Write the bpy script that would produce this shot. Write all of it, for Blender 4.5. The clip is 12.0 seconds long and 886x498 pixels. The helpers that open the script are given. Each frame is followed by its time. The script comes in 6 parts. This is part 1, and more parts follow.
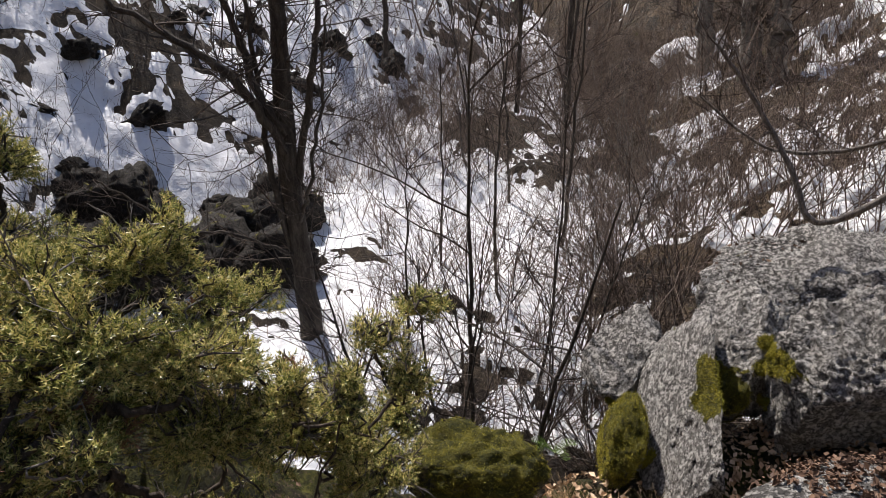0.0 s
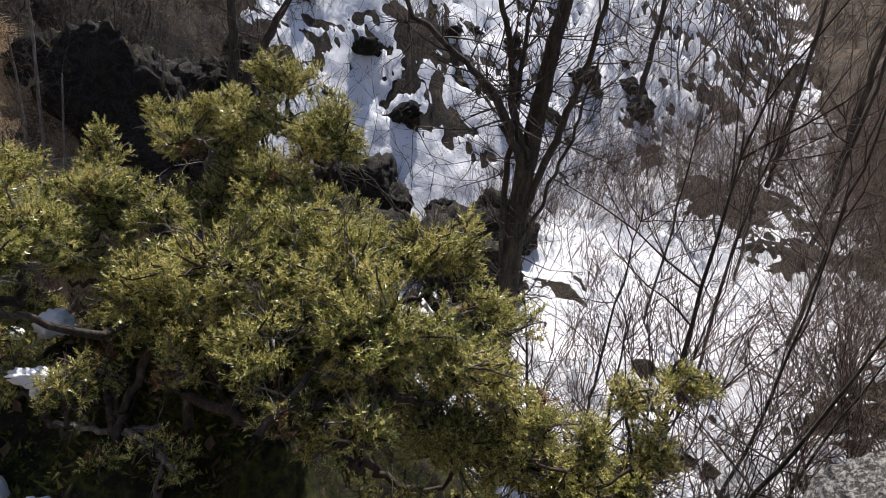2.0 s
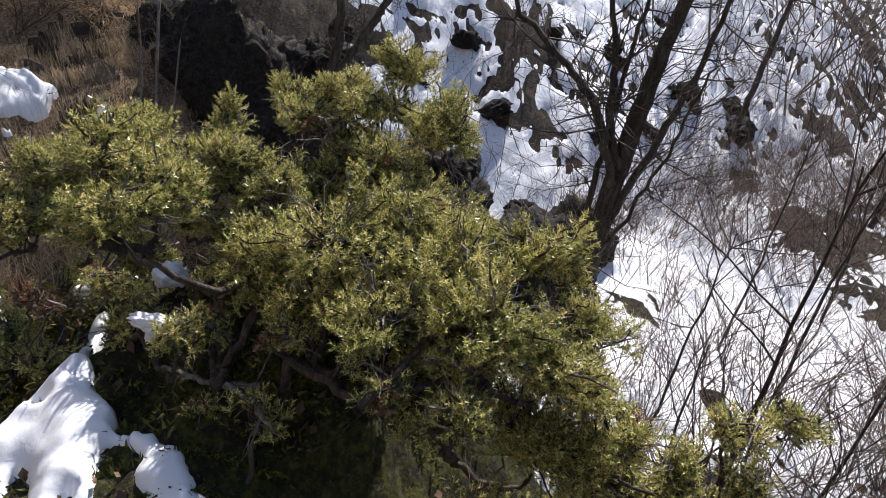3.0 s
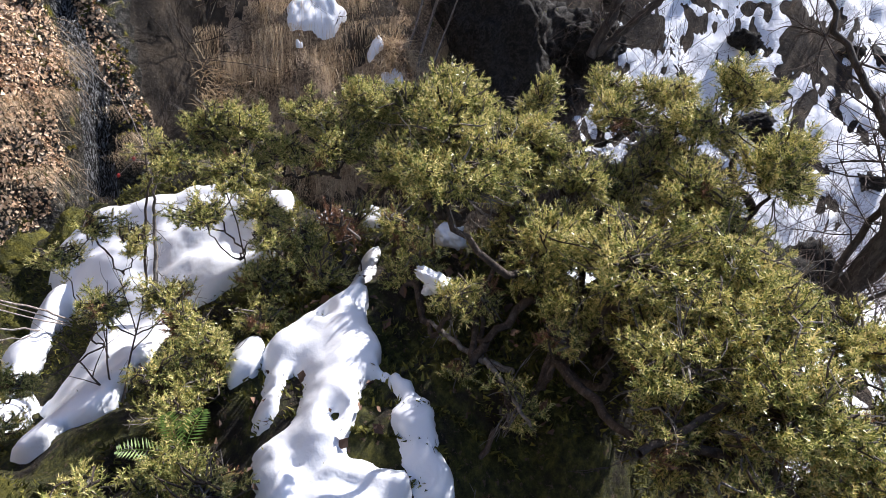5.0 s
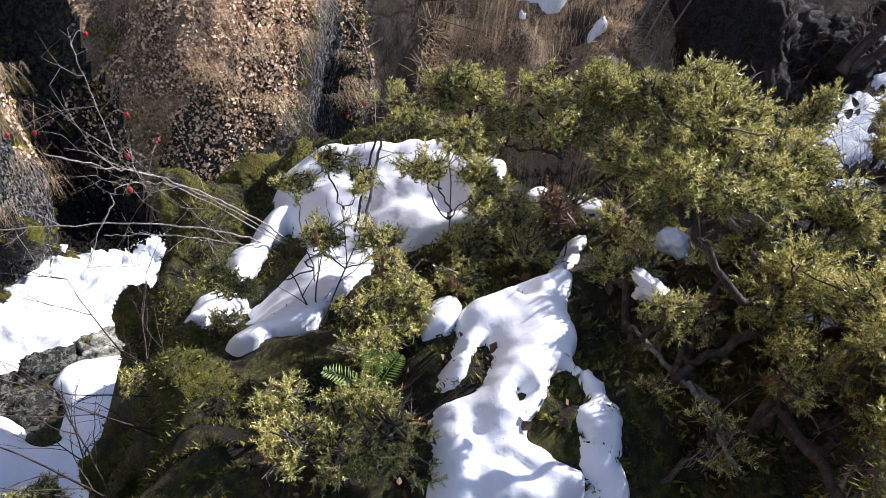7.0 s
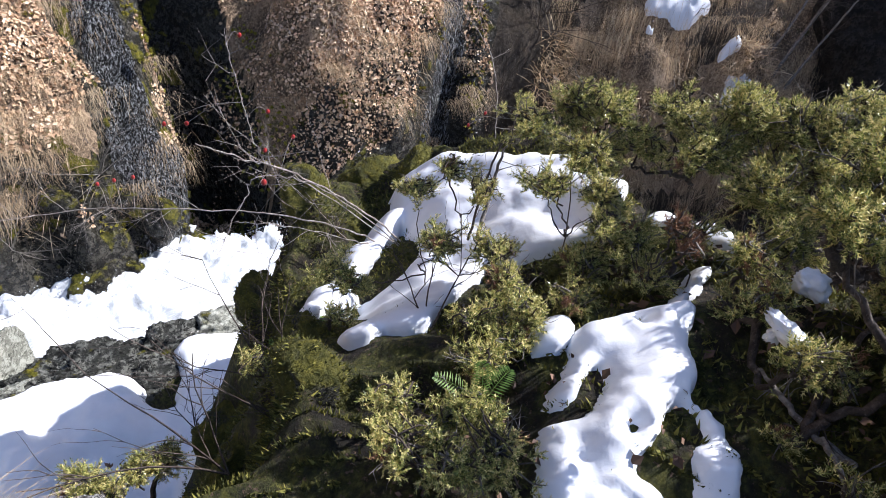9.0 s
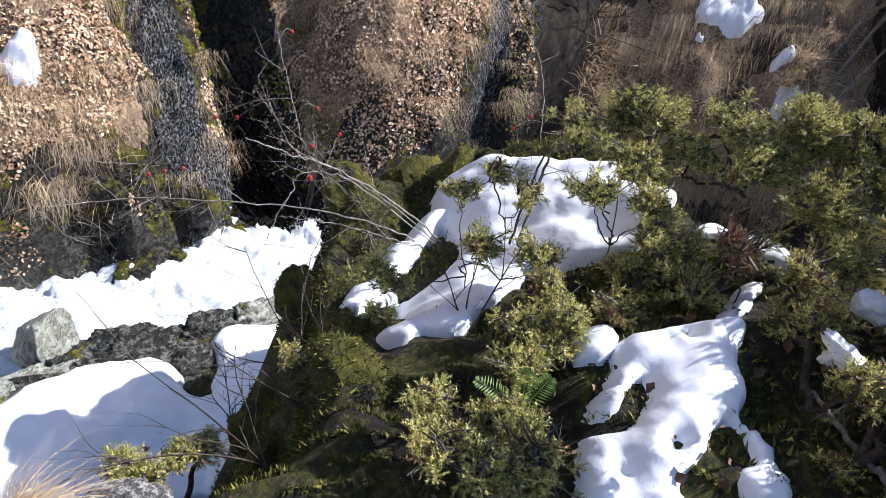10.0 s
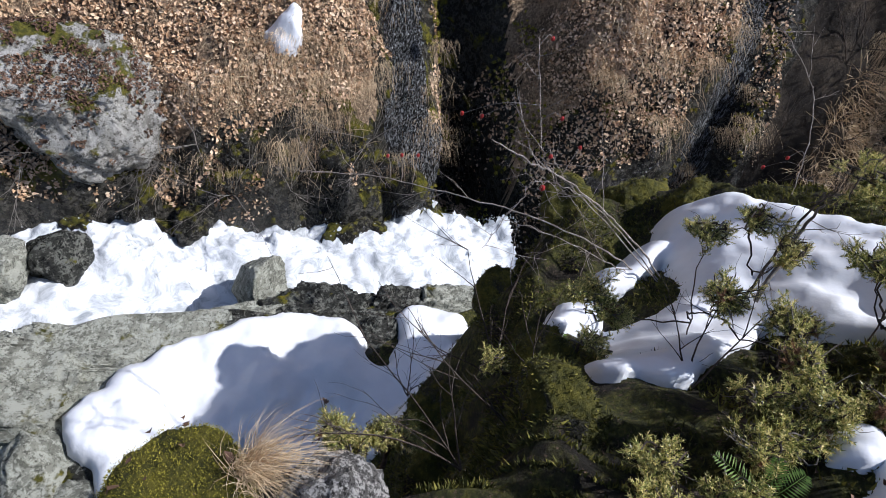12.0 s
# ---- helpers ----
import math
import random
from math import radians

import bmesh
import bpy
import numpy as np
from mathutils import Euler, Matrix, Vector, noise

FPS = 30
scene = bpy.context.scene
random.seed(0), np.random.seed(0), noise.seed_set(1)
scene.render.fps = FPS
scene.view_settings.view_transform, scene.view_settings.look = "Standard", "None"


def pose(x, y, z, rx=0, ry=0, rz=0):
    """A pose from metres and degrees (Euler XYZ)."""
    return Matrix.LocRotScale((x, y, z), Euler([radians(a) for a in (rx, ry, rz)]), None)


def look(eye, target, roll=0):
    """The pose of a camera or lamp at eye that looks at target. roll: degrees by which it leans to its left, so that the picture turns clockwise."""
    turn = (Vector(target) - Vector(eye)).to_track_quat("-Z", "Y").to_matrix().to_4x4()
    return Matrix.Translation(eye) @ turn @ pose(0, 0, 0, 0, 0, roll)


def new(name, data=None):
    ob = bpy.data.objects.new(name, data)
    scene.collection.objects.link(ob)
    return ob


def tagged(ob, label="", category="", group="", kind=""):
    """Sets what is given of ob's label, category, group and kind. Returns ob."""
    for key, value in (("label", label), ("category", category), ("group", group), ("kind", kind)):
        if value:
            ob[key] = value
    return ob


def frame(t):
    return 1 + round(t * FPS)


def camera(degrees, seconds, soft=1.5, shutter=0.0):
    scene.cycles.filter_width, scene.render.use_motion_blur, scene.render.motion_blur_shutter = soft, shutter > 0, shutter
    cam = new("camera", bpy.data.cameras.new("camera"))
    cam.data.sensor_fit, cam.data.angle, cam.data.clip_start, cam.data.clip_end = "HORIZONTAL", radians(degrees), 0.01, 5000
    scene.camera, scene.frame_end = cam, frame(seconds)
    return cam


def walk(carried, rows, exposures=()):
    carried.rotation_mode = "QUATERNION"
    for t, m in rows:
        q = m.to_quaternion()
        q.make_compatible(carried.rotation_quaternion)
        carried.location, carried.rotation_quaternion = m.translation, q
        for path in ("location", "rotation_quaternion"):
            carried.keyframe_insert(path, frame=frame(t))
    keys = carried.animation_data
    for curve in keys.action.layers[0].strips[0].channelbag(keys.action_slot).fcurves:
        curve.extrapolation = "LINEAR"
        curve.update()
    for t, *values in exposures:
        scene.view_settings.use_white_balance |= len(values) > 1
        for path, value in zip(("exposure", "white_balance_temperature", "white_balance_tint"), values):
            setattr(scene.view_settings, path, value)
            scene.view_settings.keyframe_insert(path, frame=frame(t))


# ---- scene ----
cam = camera(71.3, 12.0, soft=0.6)
PATH = [
    (0, (0.045, 0.0283, 1.2092), (-0.0433, 1.5508, 0.5367), -2.5),
    (0.5, (0.0283, 0.025, 1.2092), (-0.1183, 1.5408, 0.5317), -1.3),
    (1, (-0.0075, 0.0225, 1.2208), (-0.2633, 1.5267, 0.5508), -0.4),
    (1.5, (-0.0625, 0.0175, 1.23), (-0.5, 1.4967, 0.6), 1.6),
    (2, (-0.1208, 0.0008, 1.2275), (-0.7175, 1.4308, 0.6125), 5.7),
    (2.5, (-0.1467, -0.0158, 1.2225), (-0.8342, 1.3658, 0.5925), 7.9),
    (2.7, (-0.1575, -0.0242, 1.2175), (-0.8742, 1.34, 0.5833), 8.8),
    (4.3, (-0.3292, -0.145, 1.2517), (-1.2325, 1.03, 0.49), 17.7),
    (4.5, (-0.3458, -0.155, 1.2475), (-1.2892, 0.9775, 0.47), 18.4),
    (5, (-0.3775, -0.1658, 1.2283), (-1.4317, 0.8183, 0.3933), 19.6),
    (5.5, (-0.4033, -0.1767, 1.2158), (-1.5058, 0.7092, 0.3325), 19.9),
    (6, (-0.4125, -0.1858, 1.2108), (-1.5258, 0.65, 0.295), 20.4),
    (6.5, (-0.4308, -0.2225, 1.1983), (-1.5758, 0.5125, 0.2358), 22.6),
    (7, (-0.445, -0.2567, 1.1833), (-1.6217, 0.3475, 0.1683), 23.6),
    (8.8, (-0.4558, -0.3025, 1.18), (-1.6742, 0.0725, 0.1067), 22.8),
    (9, (-0.4567, -0.3092, 1.1775), (-1.6767, 0.0467, 0.0992), 22.2),
    (9.5, (-0.4567, -0.3183, 1.1733), (-1.6808, -0.0117, 0.085), 21.0),
    (10, (-0.4642, -0.3342, 1.1667), (-1.6858, -0.065, 0.065), 22.2),
    (10.5, (-0.4658, -0.3492, 1.1658), (-1.6825, -0.1325, 0.0475), 22.5),
    (11, (-0.4658, -0.3633, 1.1617), (-1.6692, -0.2592, 0.0133), 22.7),
    (11.5, (-0.4833, -0.4283, 1.1492), (-1.6425, -0.4992, -0.0467), 20.4),
    (12, (-0.5008, -0.5125, 1.1275), (-1.6225, -0.6658, -0.095), 19.6),
]
walk(cam, [(t, look(eye, target, roll)) for t, eye, target, roll in PATH], [(0.0, 0.34, 6500, 15), (2.7, 0.60, 6200, 14), (4.5, 1.08, 6050, 15), (6.5, 1.02, 5950, 17), (10.0, 1.02, 5700, 15), (12.0, 0.32, 5700, 14)])

# ---- light ----
SUN = Vector((-0.27, 0.58, 0.77)).normalized()
world = bpy.data.worlds.new("world")
scene.world = world
world.use_nodes = True
wn = world.node_tree.nodes
sky = wn.new("ShaderNodeTexSky")
sky.sky_type, sky.sun_disc = "NISHITA", False
sky.sun_elevation, sky.sun_rotation = math.asin(SUN.z), math.atan2(SUN.x, SUN.y)
world.node_tree.links.new(sky.outputs[0], wn["Background"].inputs[0])
wn["Background"].inputs[1].default_value = 0.11
lamp = bpy.data.lights.new("sun", "SUN")
lamp.energy, lamp.angle, lamp.color = 5.0, radians(0.53), (1.0, 0.95, 0.87)
new("sun", lamp).matrix_world = look(SUN * 50, (0, 0, 0))


# ---- noise and mesh tools ----
def lattice(ix, iy, iz, seed):
    h = (ix * 374761393 + iy * 668265263 + iz * 2147483647 + seed * 974634777) & 0xFFFFFFFF
    h = ((h ^ (h >> 13)) * 1274126177) & 0xFFFFFFFF
    h = ((h ^ (h >> 16)) * 2246822519) & 0xFFFFFFFF
    return ((h ^ (h >> 15)) & 0xFFFF) / 32767.5 - 1.0


def noise3(p, seed=0):
    """Smooth value noise, about -1 to 1, for an (n, 3) array."""
    b = np.floor(p).astype(np.int64)
    f = p - b
    f = f * f * f * (f * (f * 6 - 15) + 10)
    out = 0
    for dx in (0, 1):
        for dy in (0, 1):
            for dz in (0, 1):
                w = (f[:, 0] if dx else 1 - f[:, 0]) * (f[:, 1] if dy else 1 - f[:, 1]) * (f[:, 2] if dz else 1 - f[:, 2])
                out = out + w * lattice(b[:, 0] + dx, b[:, 1] + dy, b[:, 2] + dz, seed)
    return out


def fbm(p, scale, octaves=4, seed=0, gain=0.5):
    q, a, out = p / scale, 1.0, 0
    for o in range(octaves):
        out = out + a * noise3(q + 17.3 * o, seed + o)
        q, a = q * 2.07, a * gain
    return out


def flat(x, y):
    return np.stack([x, y, 0 * x], 1)


def step(a, b, v):
    t = np.clip((v - a) / (b - a), 0, 1)
    return t * t * (3 - 2 * t)


def raw(name, verts, faces, material, parent=None, smooth=True, label=""):
    """A mesh object from arrays: verts (n, 3), faces (m, k)."""
    verts, faces = np.asarray(verts, np.float32), np.asarray(faces, np.int32)
    me = bpy.data.meshes.new(name)
    m, k = faces.shape
    me.vertices.add(len(verts))
    me.vertices.foreach_set("co", verts.ravel())
    me.loops.add(m * k)
    me.loops.foreach_set("vertex_index", faces.ravel())
    me.polygons.add(m)
    me.polygons.foreach_set("loop_start", np.arange(0, m * k, k, dtype=np.int32))
    me.polygons.foreach_set("use_smooth", np.full(m, smooth))
    me.update(calc_edges=True)
    for one in (material if isinstance(material, (list, tuple)) else [material]):
        me.materials.append(one)
    ob = new(name, me)
    ob.parent = parent
    if label:
        ob["label"] = label
    return ob


def empty(name, place=(0, 0, 0)):
    ob = new(name)
    ob.location = place
    return ob


class Soup:
    """Gathers vertices and quads of many small pieces for one mesh."""

    def __init__(self):
        self.v, self.f, self.n = [], [], 0

    def add(self, v, f):
        self.v.append(v)
        self.f.append(np.asarray(f) + self.n)
        self.n += len(v)

    def tube(self, pts, radii, sides=5):
        pts = np.asarray(pts, float)
        n = len(pts)
        radii = np.interp(np.linspace(0, 1, n), np.linspace(0, 1, len(radii)), radii)
        d = np.gradient(pts, axis=0)
        d /= np.linalg.norm(d, axis=1)[:, None] + 1e-9
        ref = np.array([0.31, 0.17, 0.93]) if abs(d[0, 2]) < 0.8 else np.array([0.95, 0.2, 0.1])
        a = np.cross(d, ref)
        a /= np.linalg.norm(a, axis=1)[:, None] + 1e-9
        b = np.cross(d, a)
        w = np.linspace(0, 2 * np.pi, sides, endpoint=False)
        ring = pts[:, None] + radii[:, None, None] * (np.cos(w)[None, :, None] * a[:, None] + np.sin(w)[None, :, None] * b[:, None])
        i = np.arange(n - 1)[:, None] * sides
        j = np.arange(sides)[None]
        k = (j + 1) % sides
        self.add(ring.reshape(-1, 3), np.stack([i + j, i + k, i + k + sides, i + j + sides], 2).reshape(-1, 4))

    def stems(self, st, way, length, radius, rng, lift=0.05, wild=0.12, seg=4, sides=3):
        """Many thin bent stems at once; returns their points (n, seg + 1, 3)."""
        n = len(st)
        d = way / np.linalg.norm(way, axis=1)[:, None]
        pts = [st]
        for _ in range(seg):
            d = d + rng.normal(0, wild, (n, 3)) + np.array([0, 0, lift])
            d /= np.linalg.norm(d, axis=1)[:, None]
            pts.append(pts[-1] + d * (length / seg)[:, None])
        pts = np.stack(pts, 1)
        ax = np.cross(d, rng.normal(size=(n, 3)))
        ax /= np.linalg.norm(ax, axis=1)[:, None]
        bx = np.cross(d, ax)
        w = np.linspace(0, 2 * np.pi, sides, endpoint=False)
        ring = np.cos(w)[None, :, None] * ax[:, None] + np.sin(w)[None, :, None] * bx[:, None]
        rad = radius[:, None] * np.linspace(1, 0.3, seg + 1)[None]
        v = pts[:, :, None] + rad[:, :, None, None] * ring[:, None]
        i = np.arange(seg)[:, None] * sides
        j = np.arange(sides)[None]
        k = (j + 1) % sides
        f = np.stack([i + j, i + k, i + k + sides, i + j + sides], 2).reshape(-1, 4)
        self.add(v.reshape(-1, 3), (f[None] + (np.arange(n) * (seg + 1) * sides)[:, None, None]).reshape(-1, 4))
        return pts

    def brush(self, st, way, length, radius, kids, rng, lift=0.05, wild=0.12, splay=0.7, thin=0.0012, seg=4):
        """Stems with twigs on them, and twigs on those; kids: how many at each level."""
        pts = self.stems(st, way, length, radius, rng, lift, wild, seg)
        for m in kids:
            n = len(pts)
            who = np.repeat(np.arange(n), m)
            k = rng.integers(1, seg + 1, len(who))
            main = pts[who, k] - pts[who, k - 1]
            main /= np.linalg.norm(main, axis=1)[:, None] + 1e-9
            length = np.repeat(length, m) * rng.uniform(0.3, 0.65, len(who))
            radius = np.maximum(np.repeat(radius, m) * 0.5, thin)
            pts = self.stems(pts[who, k], main + splay * rng.normal(0, 0.7, (len(who), 3)), length, radius, rng, lift, wild, seg)

    def object(self, name, material, parent=None, smooth=True, label=""):
        base_ = np.array(parent.location) + (np.array(parent.parent.location) if parent.parent else 0) if parent else 0
        return raw(name, np.concatenate(self.v) - base_, np.concatenate(self.f), material, parent, smooth, label)


def bend(points, n, wobble=0.0, rng=None):
    """A smooth line of n points through a few given ones."""
    p = np.asarray(points, float)
    t = np.linspace(0, len(p) - 1, n)
    i = np.clip(t.astype(int), 0, len(p) - 2)
    f = (t - i)[:, None]
    p0, p1, p2, p3 = p[np.maximum(i - 1, 0)], p[i], p[i + 1], p[np.minimum(i + 2, len(p) - 1)]
    out = 0.5 * (2 * p1 + (p2 - p0) * f + (2 * p0 - 5 * p1 + 4 * p2 - p3) * f ** 2 + (3 * p1 - p0 - 3 * p2 + p3) * f ** 3)
    if wobble:
        out[1:] += rng.normal(0, wobble, (n - 1, 3))
    return out


# ---- materials ----
def material(name, rough=0.8):
    m = bpy.data.materials.new(name)
    m.use_nodes = True
    b = m.node_tree.nodes["Principled BSDF"]
    b.inputs["Roughness"].default_value = rough
    b.inputs["Specular IOR Level"].default_value = 0.3
    return m, m.node_tree, b


def add_node(tree, kind, **values):
    n = tree.nodes.new(kind)
    for key, value in values.items():
        n.inputs[key.replace("_", " ")].default_value = value
    return n


def texture(tree, scale, detail=6.0, rough=0.6, stretch=None, distort=0.0):
    co = tree.nodes.new("ShaderNodeTexCoord")
    n = add_node(tree, "ShaderNodeTexNoise", Scale=scale, Detail=detail, Roughness=rough, Distortion=distort)
    if stretch:
        mp = tree.nodes.new("ShaderNodeMapping")
        mp.inputs["Scale"].default_value = stretch
        tree.links.new(co.outputs["Object"], mp.inputs[0])
        tree.links.new(mp.outputs[0], n.inputs["Vector"])
    else:
        tree.links.new(co.outputs["Object"], n.inputs["Vector"])
    return n.outputs[0]


def ramp(tree, value, stops):
    n = tree.nodes.new("ShaderNodeValToRGB")
    e = n.color_ramp.elements
    while len(e) < len(stops):
        e.new(0.5)
    for one, (at, c) in zip(e, stops):
        one.position, one.color = at, (*c, 1) if len(c) == 3 else c
    tree.links.new(value, n.inputs[0])
    return n.outputs[0]


def grey(tree, value, low, high):
    return ramp(tree, value, [(low, (0, 0, 0)), (high, (1, 1, 1))])


def mix(tree, factor, a, b, how="MIX"):
    n = tree.nodes.new("ShaderNodeMix")
    n.data_type, n.blend_type = "RGBA", how
    for slot, v in ((0, factor), (6, a), (7, b)):
        if isinstance(v, tuple):
            n.inputs[slot].default_value = (*v, 1)
        elif isinstance(v, float):
            n.inputs[slot].default_value = v
        else:
            tree.links.new(v, n.inputs[slot])
    return n.outputs[2]


def maths(tree, how, a, b):
    n = tree.nodes.new("ShaderNodeMath")
    n.operation = how
    for slot, v in ((0, a), (1, b)):
        if isinstance(v, (int, float)):
            n.inputs[slot].default_value = v
        else:
            tree.links.new(v, n.inputs[slot])
    return n.outputs[0]


def bump(tree, bsdf, value, strength, distance):
    n = add_node(tree, "ShaderNodeBump", Strength=strength, Distance=distance)
    tree.links.new(value, n.inputs["Height"])
    tree.links.new(n.outputs[0], bsdf.inputs["Normal"])


def island(tree):
    return tree.nodes.new("ShaderNodeNewGeometry").outputs["Random Per Island"]


def upward(tree):
    g = tree.nodes.new("ShaderNodeNewGeometry")
    s = tree.nodes.new("ShaderNodeSeparateXYZ")
    tree.links.new(g.outputs["Normal"], s.inputs[0])
    return s.outputs[2]


def stone_material(name, base, pale, dark, lichen, moss_level, wet=False, fine=1.0, cracks=0.0):
    m, t, b = material(name, 0.22 if wet else 0.85)
    c = ramp(t, texture(t, 3.0, 8), [(0.3, dark), (0.5, base), (0.72, pale)])
    c = mix(t, grey(t, texture(t, 11.0 * fine, 12, 0.78), 0.495, 0.53), c, lichen)
    c = mix(t, grey(t, texture(t, 24.0 * fine, 10, 0.8), 0.53, 0.56), c, dark)
    if cracks:
        co = t.nodes.new("ShaderNodeTexCoord")
        cell = add_node(t, "ShaderNodeTexVoronoi", Scale=cracks)
        cell.feature = "DISTANCE_TO_EDGE"
        t.links.new(mix(t, 0.12, co.outputs["Object"], t.nodes.new("ShaderNodeTexNoise").outputs[1]), cell.inputs["Vector"])
        c = mix(t, grey(t, texture(t, 7.0, 9, 0.75), 0.52, 0.57), c, lichen)
        c = mix(t, grey(t, maths(t, "ADD", cell.outputs["Distance"], maths(t, "MULTIPLY", texture(t, 20.0, 6, 0.7), 0.04)), 0.018, 0.026), dark, c)
    mm = maths(t, "ADD", texture(t, 4.5, 7, 0.62), maths(t, "MULTIPLY", upward(t), 0.16))
    mask = grey(t, mm, moss_level, moss_level + 0.06)
    green = ramp(t, texture(t, 25.0, 6, 0.7), [(0.3, (0.022, 0.026, 0.004)), (0.5, (0.085, 0.08, 0.010)), (0.7, (0.20, 0.17, 0.02))])
    c = mix(t, mask, c, green)
    t.links.new(c, b.inputs["Base Color"])
    h = maths(t, "ADD", texture(t, 22.0, 10, 0.7), maths(t, "MULTIPLY", mask, 0.4))
    bump(t, b, maths(t, "ADD", h, maths(t, "MULTIPLY", texture(t, 110.0, 6, 0.8), 0.5)), 1.0, 0.03)
    return m


ROCK = stone_material("rock", (0.17, 0.16, 0.145), (0.28, 0.265, 0.24), (0.025, 0.023, 0.02), (0.58, 0.555, 0.51), 0.76, False, 5.0)
SLAB = stone_material("slab_rock", (0.27, 0.27, 0.215), (0.38, 0.375, 0.30), (0.11, 0.11, 0.085), (0.46, 0.46, 0.38), 0.72, False, 1.8, 1.2)
MOSSY = stone_material("mossy_rock", (0.05, 0.048, 0.03), (0.11, 0.10, 0.06), (0.015, 0.014, 0.01), (0.14, 0.13, 0.08), 0.53)
YELLOW = stone_material("moss_boulder", (0.06, 0.055, 0.03), (0.12, 0.11, 0.06), (0.02, 0.018, 0.01), (0.16, 0.14, 0.07), 0.46)
# wet rock, with the shade of undercut and gullies darkened into its colour
WETSHADE = stone_material("wet_shaded_bank", (0.018, 0.016, 0.011), (0.045, 0.040, 0.030), (0.005, 0.005, 0.004), (0.07, 0.064, 0.05), 0.62, True, 1.6)
WETSLAB = stone_material("wet_rock", (0.035, 0.035, 0.029), (0.10, 0.10, 0.085), (0.010, 0.010, 0.009), (0.16, 0.16, 0.135), 0.72, True)
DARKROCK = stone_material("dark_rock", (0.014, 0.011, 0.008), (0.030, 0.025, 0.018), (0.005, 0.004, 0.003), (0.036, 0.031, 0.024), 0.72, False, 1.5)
MOSSPAD = stone_material("moss_pad", (0.06, 0.055, 0.03), (0.12, 0.11, 0.06), (0.02, 0.018, 0.01), (0.16, 0.14, 0.07), 0.25)
PALE = stone_material("pale_rock", (0.36, 0.35, 0.31), (0.5, 0.48, 0.43), (0.13, 0.12, 0.10), (0.46, 0.44, 0.40), 0.62)

EARTH, t, b = material("earth", 0.95)
c = ramp(t, texture(t, 1.3, 8, 0.65), [(0.36, (0.010, 0.008, 0.006)), (0.5, (0.05, 0.036, 0.022)), (0.64, (0.16, 0.115, 0.072))])
c = mix(t, grey(t, texture(t, 30.0, 8, 0.75), 0.50, 0.58), c, (0.22, 0.16, 0.105))
c = mix(t, grey(t, texture(t, 24.0, 8, 0.75), 0.54, 0.60), c, (0.012, 0.009, 0.006))
c = mix(t, grey(t, texture(t, 3.3, 8, 0.7), 0.60, 0.68), c, (0.07, 0.075, 0.018))
c = mix(t, grey(t, maths(t, "SUBTRACT", texture(t, 2.2, 8, 0.7), maths(t, "MULTIPLY", upward(t), 0.22)), 0.36, 0.44), c, mix(t, grey(t, texture(t, 14.0, 8, 0.7), 0.4, 0.65), (0.02, 0.019, 0.016), (0.11, 0.105, 0.09)))
t.links.new(c, b.inputs["Base Color"])
bump(t, b, texture(t, 18.0, 10, 0.75), 1.0, 0.10)

LEAFMOULD, t, b = material("leaf_mould", 0.95)
c = ramp(t, texture(t, 3.0, 8, 0.65), [(0.36, (0.05, 0.033, 0.020)), (0.5, (0.21, 0.145, 0.088)), (0.64, (0.42, 0.30, 0.19))])
c = mix(t, grey(t, texture(t, 38.0, 8, 0.75), 0.50, 0.57), c, (0.46, 0.335, 0.21))
c = mix(t, grey(t, texture(t, 50.0, 8, 0.8), 0.54, 0.60), c, (0.03, 0.02, 0.013))
c = mix(t, grey(t, texture(t, 3.6, 8, 0.7), 0.62, 0.70), c, (0.085, 0.085, 0.02))
t.links.new(c, b.inputs["Base Color"])
bump(t, b, texture(t, 40.0, 10, 0.75), 1.0, 0.05)

HEATH, t, b = material("dark_heath", 0.95)
c = ramp(t, texture(t, 2.5, 8, 0.7), [(0.34, (0.014, 0.011, 0.008)), (0.5, (0.045, 0.034, 0.023)), (0.68, (0.12, 0.09, 0.058))])
c = mix(t, grey(t, texture(t, 22.0, 8, 0.8), 0.56, 0.64), c, (0.11, 0.085, 0.055))
t.links.new(c, b.inputs["Base Color"])
bump(t, b, texture(t, 14.0, 10, 0.8), 1.0, 0.12)

MOULD, t, b = material("mossy_ground", 0.95)
c = ramp(t, texture(t, 5.0, 8, 0.7), [(0.3, (0.006, 0.005, 0.003)), (0.48, (0.02, 0.016, 0.009)), (0.68, (0.055, 0.042, 0.026))])
c = mix(t, grey(t, texture(t, 6.5, 7, 0.65), 0.42, 0.54), c, ramp(t, texture(t, 40.0, 6, 0.7), [(0.34, (0.015, 0.018, 0.004)), (0.5, (0.06, 0.062, 0.012)), (0.68, (0.17, 0.16, 0.03))]))
c = mix(t, grey(t, texture(t, 55.0, 6, 0.75), 0.58, 0.63), c, (0.15, 0.10, 0.065))
t.links.new(c, b.inputs["Base Color"])
bump(t, b, texture(t, 45.0, 10, 0.75), 1.0, 0.05)

SNOW, t, b = material("snow", 0.55)
b.inputs["Base Color"].default_value = (0.90, 0.91, 0.93, 1)
c = mix(t, grey(t, texture(t, 6.0, 6, 0.6), 0.35, 0.7), (0.70, 0.71, 0.725), (0.77, 0.775, 0.78))
c = mix(t, grey(t, texture(t, 60.0, 5, 0.7), 0.70, 0.78), c, (0.55, 0.52, 0.46))
t.links.new(c, b.inputs["Base Color"])
b.inputs["Subsurface Weight"].default_value = 0.0
bump(t, b, maths(t, "ADD", texture(t, 14.0, 4, 0.5), maths(t, "MULTIPLY", texture(t, 260.0, 3, 0.6), 0.06)), 0.25, 0.02)

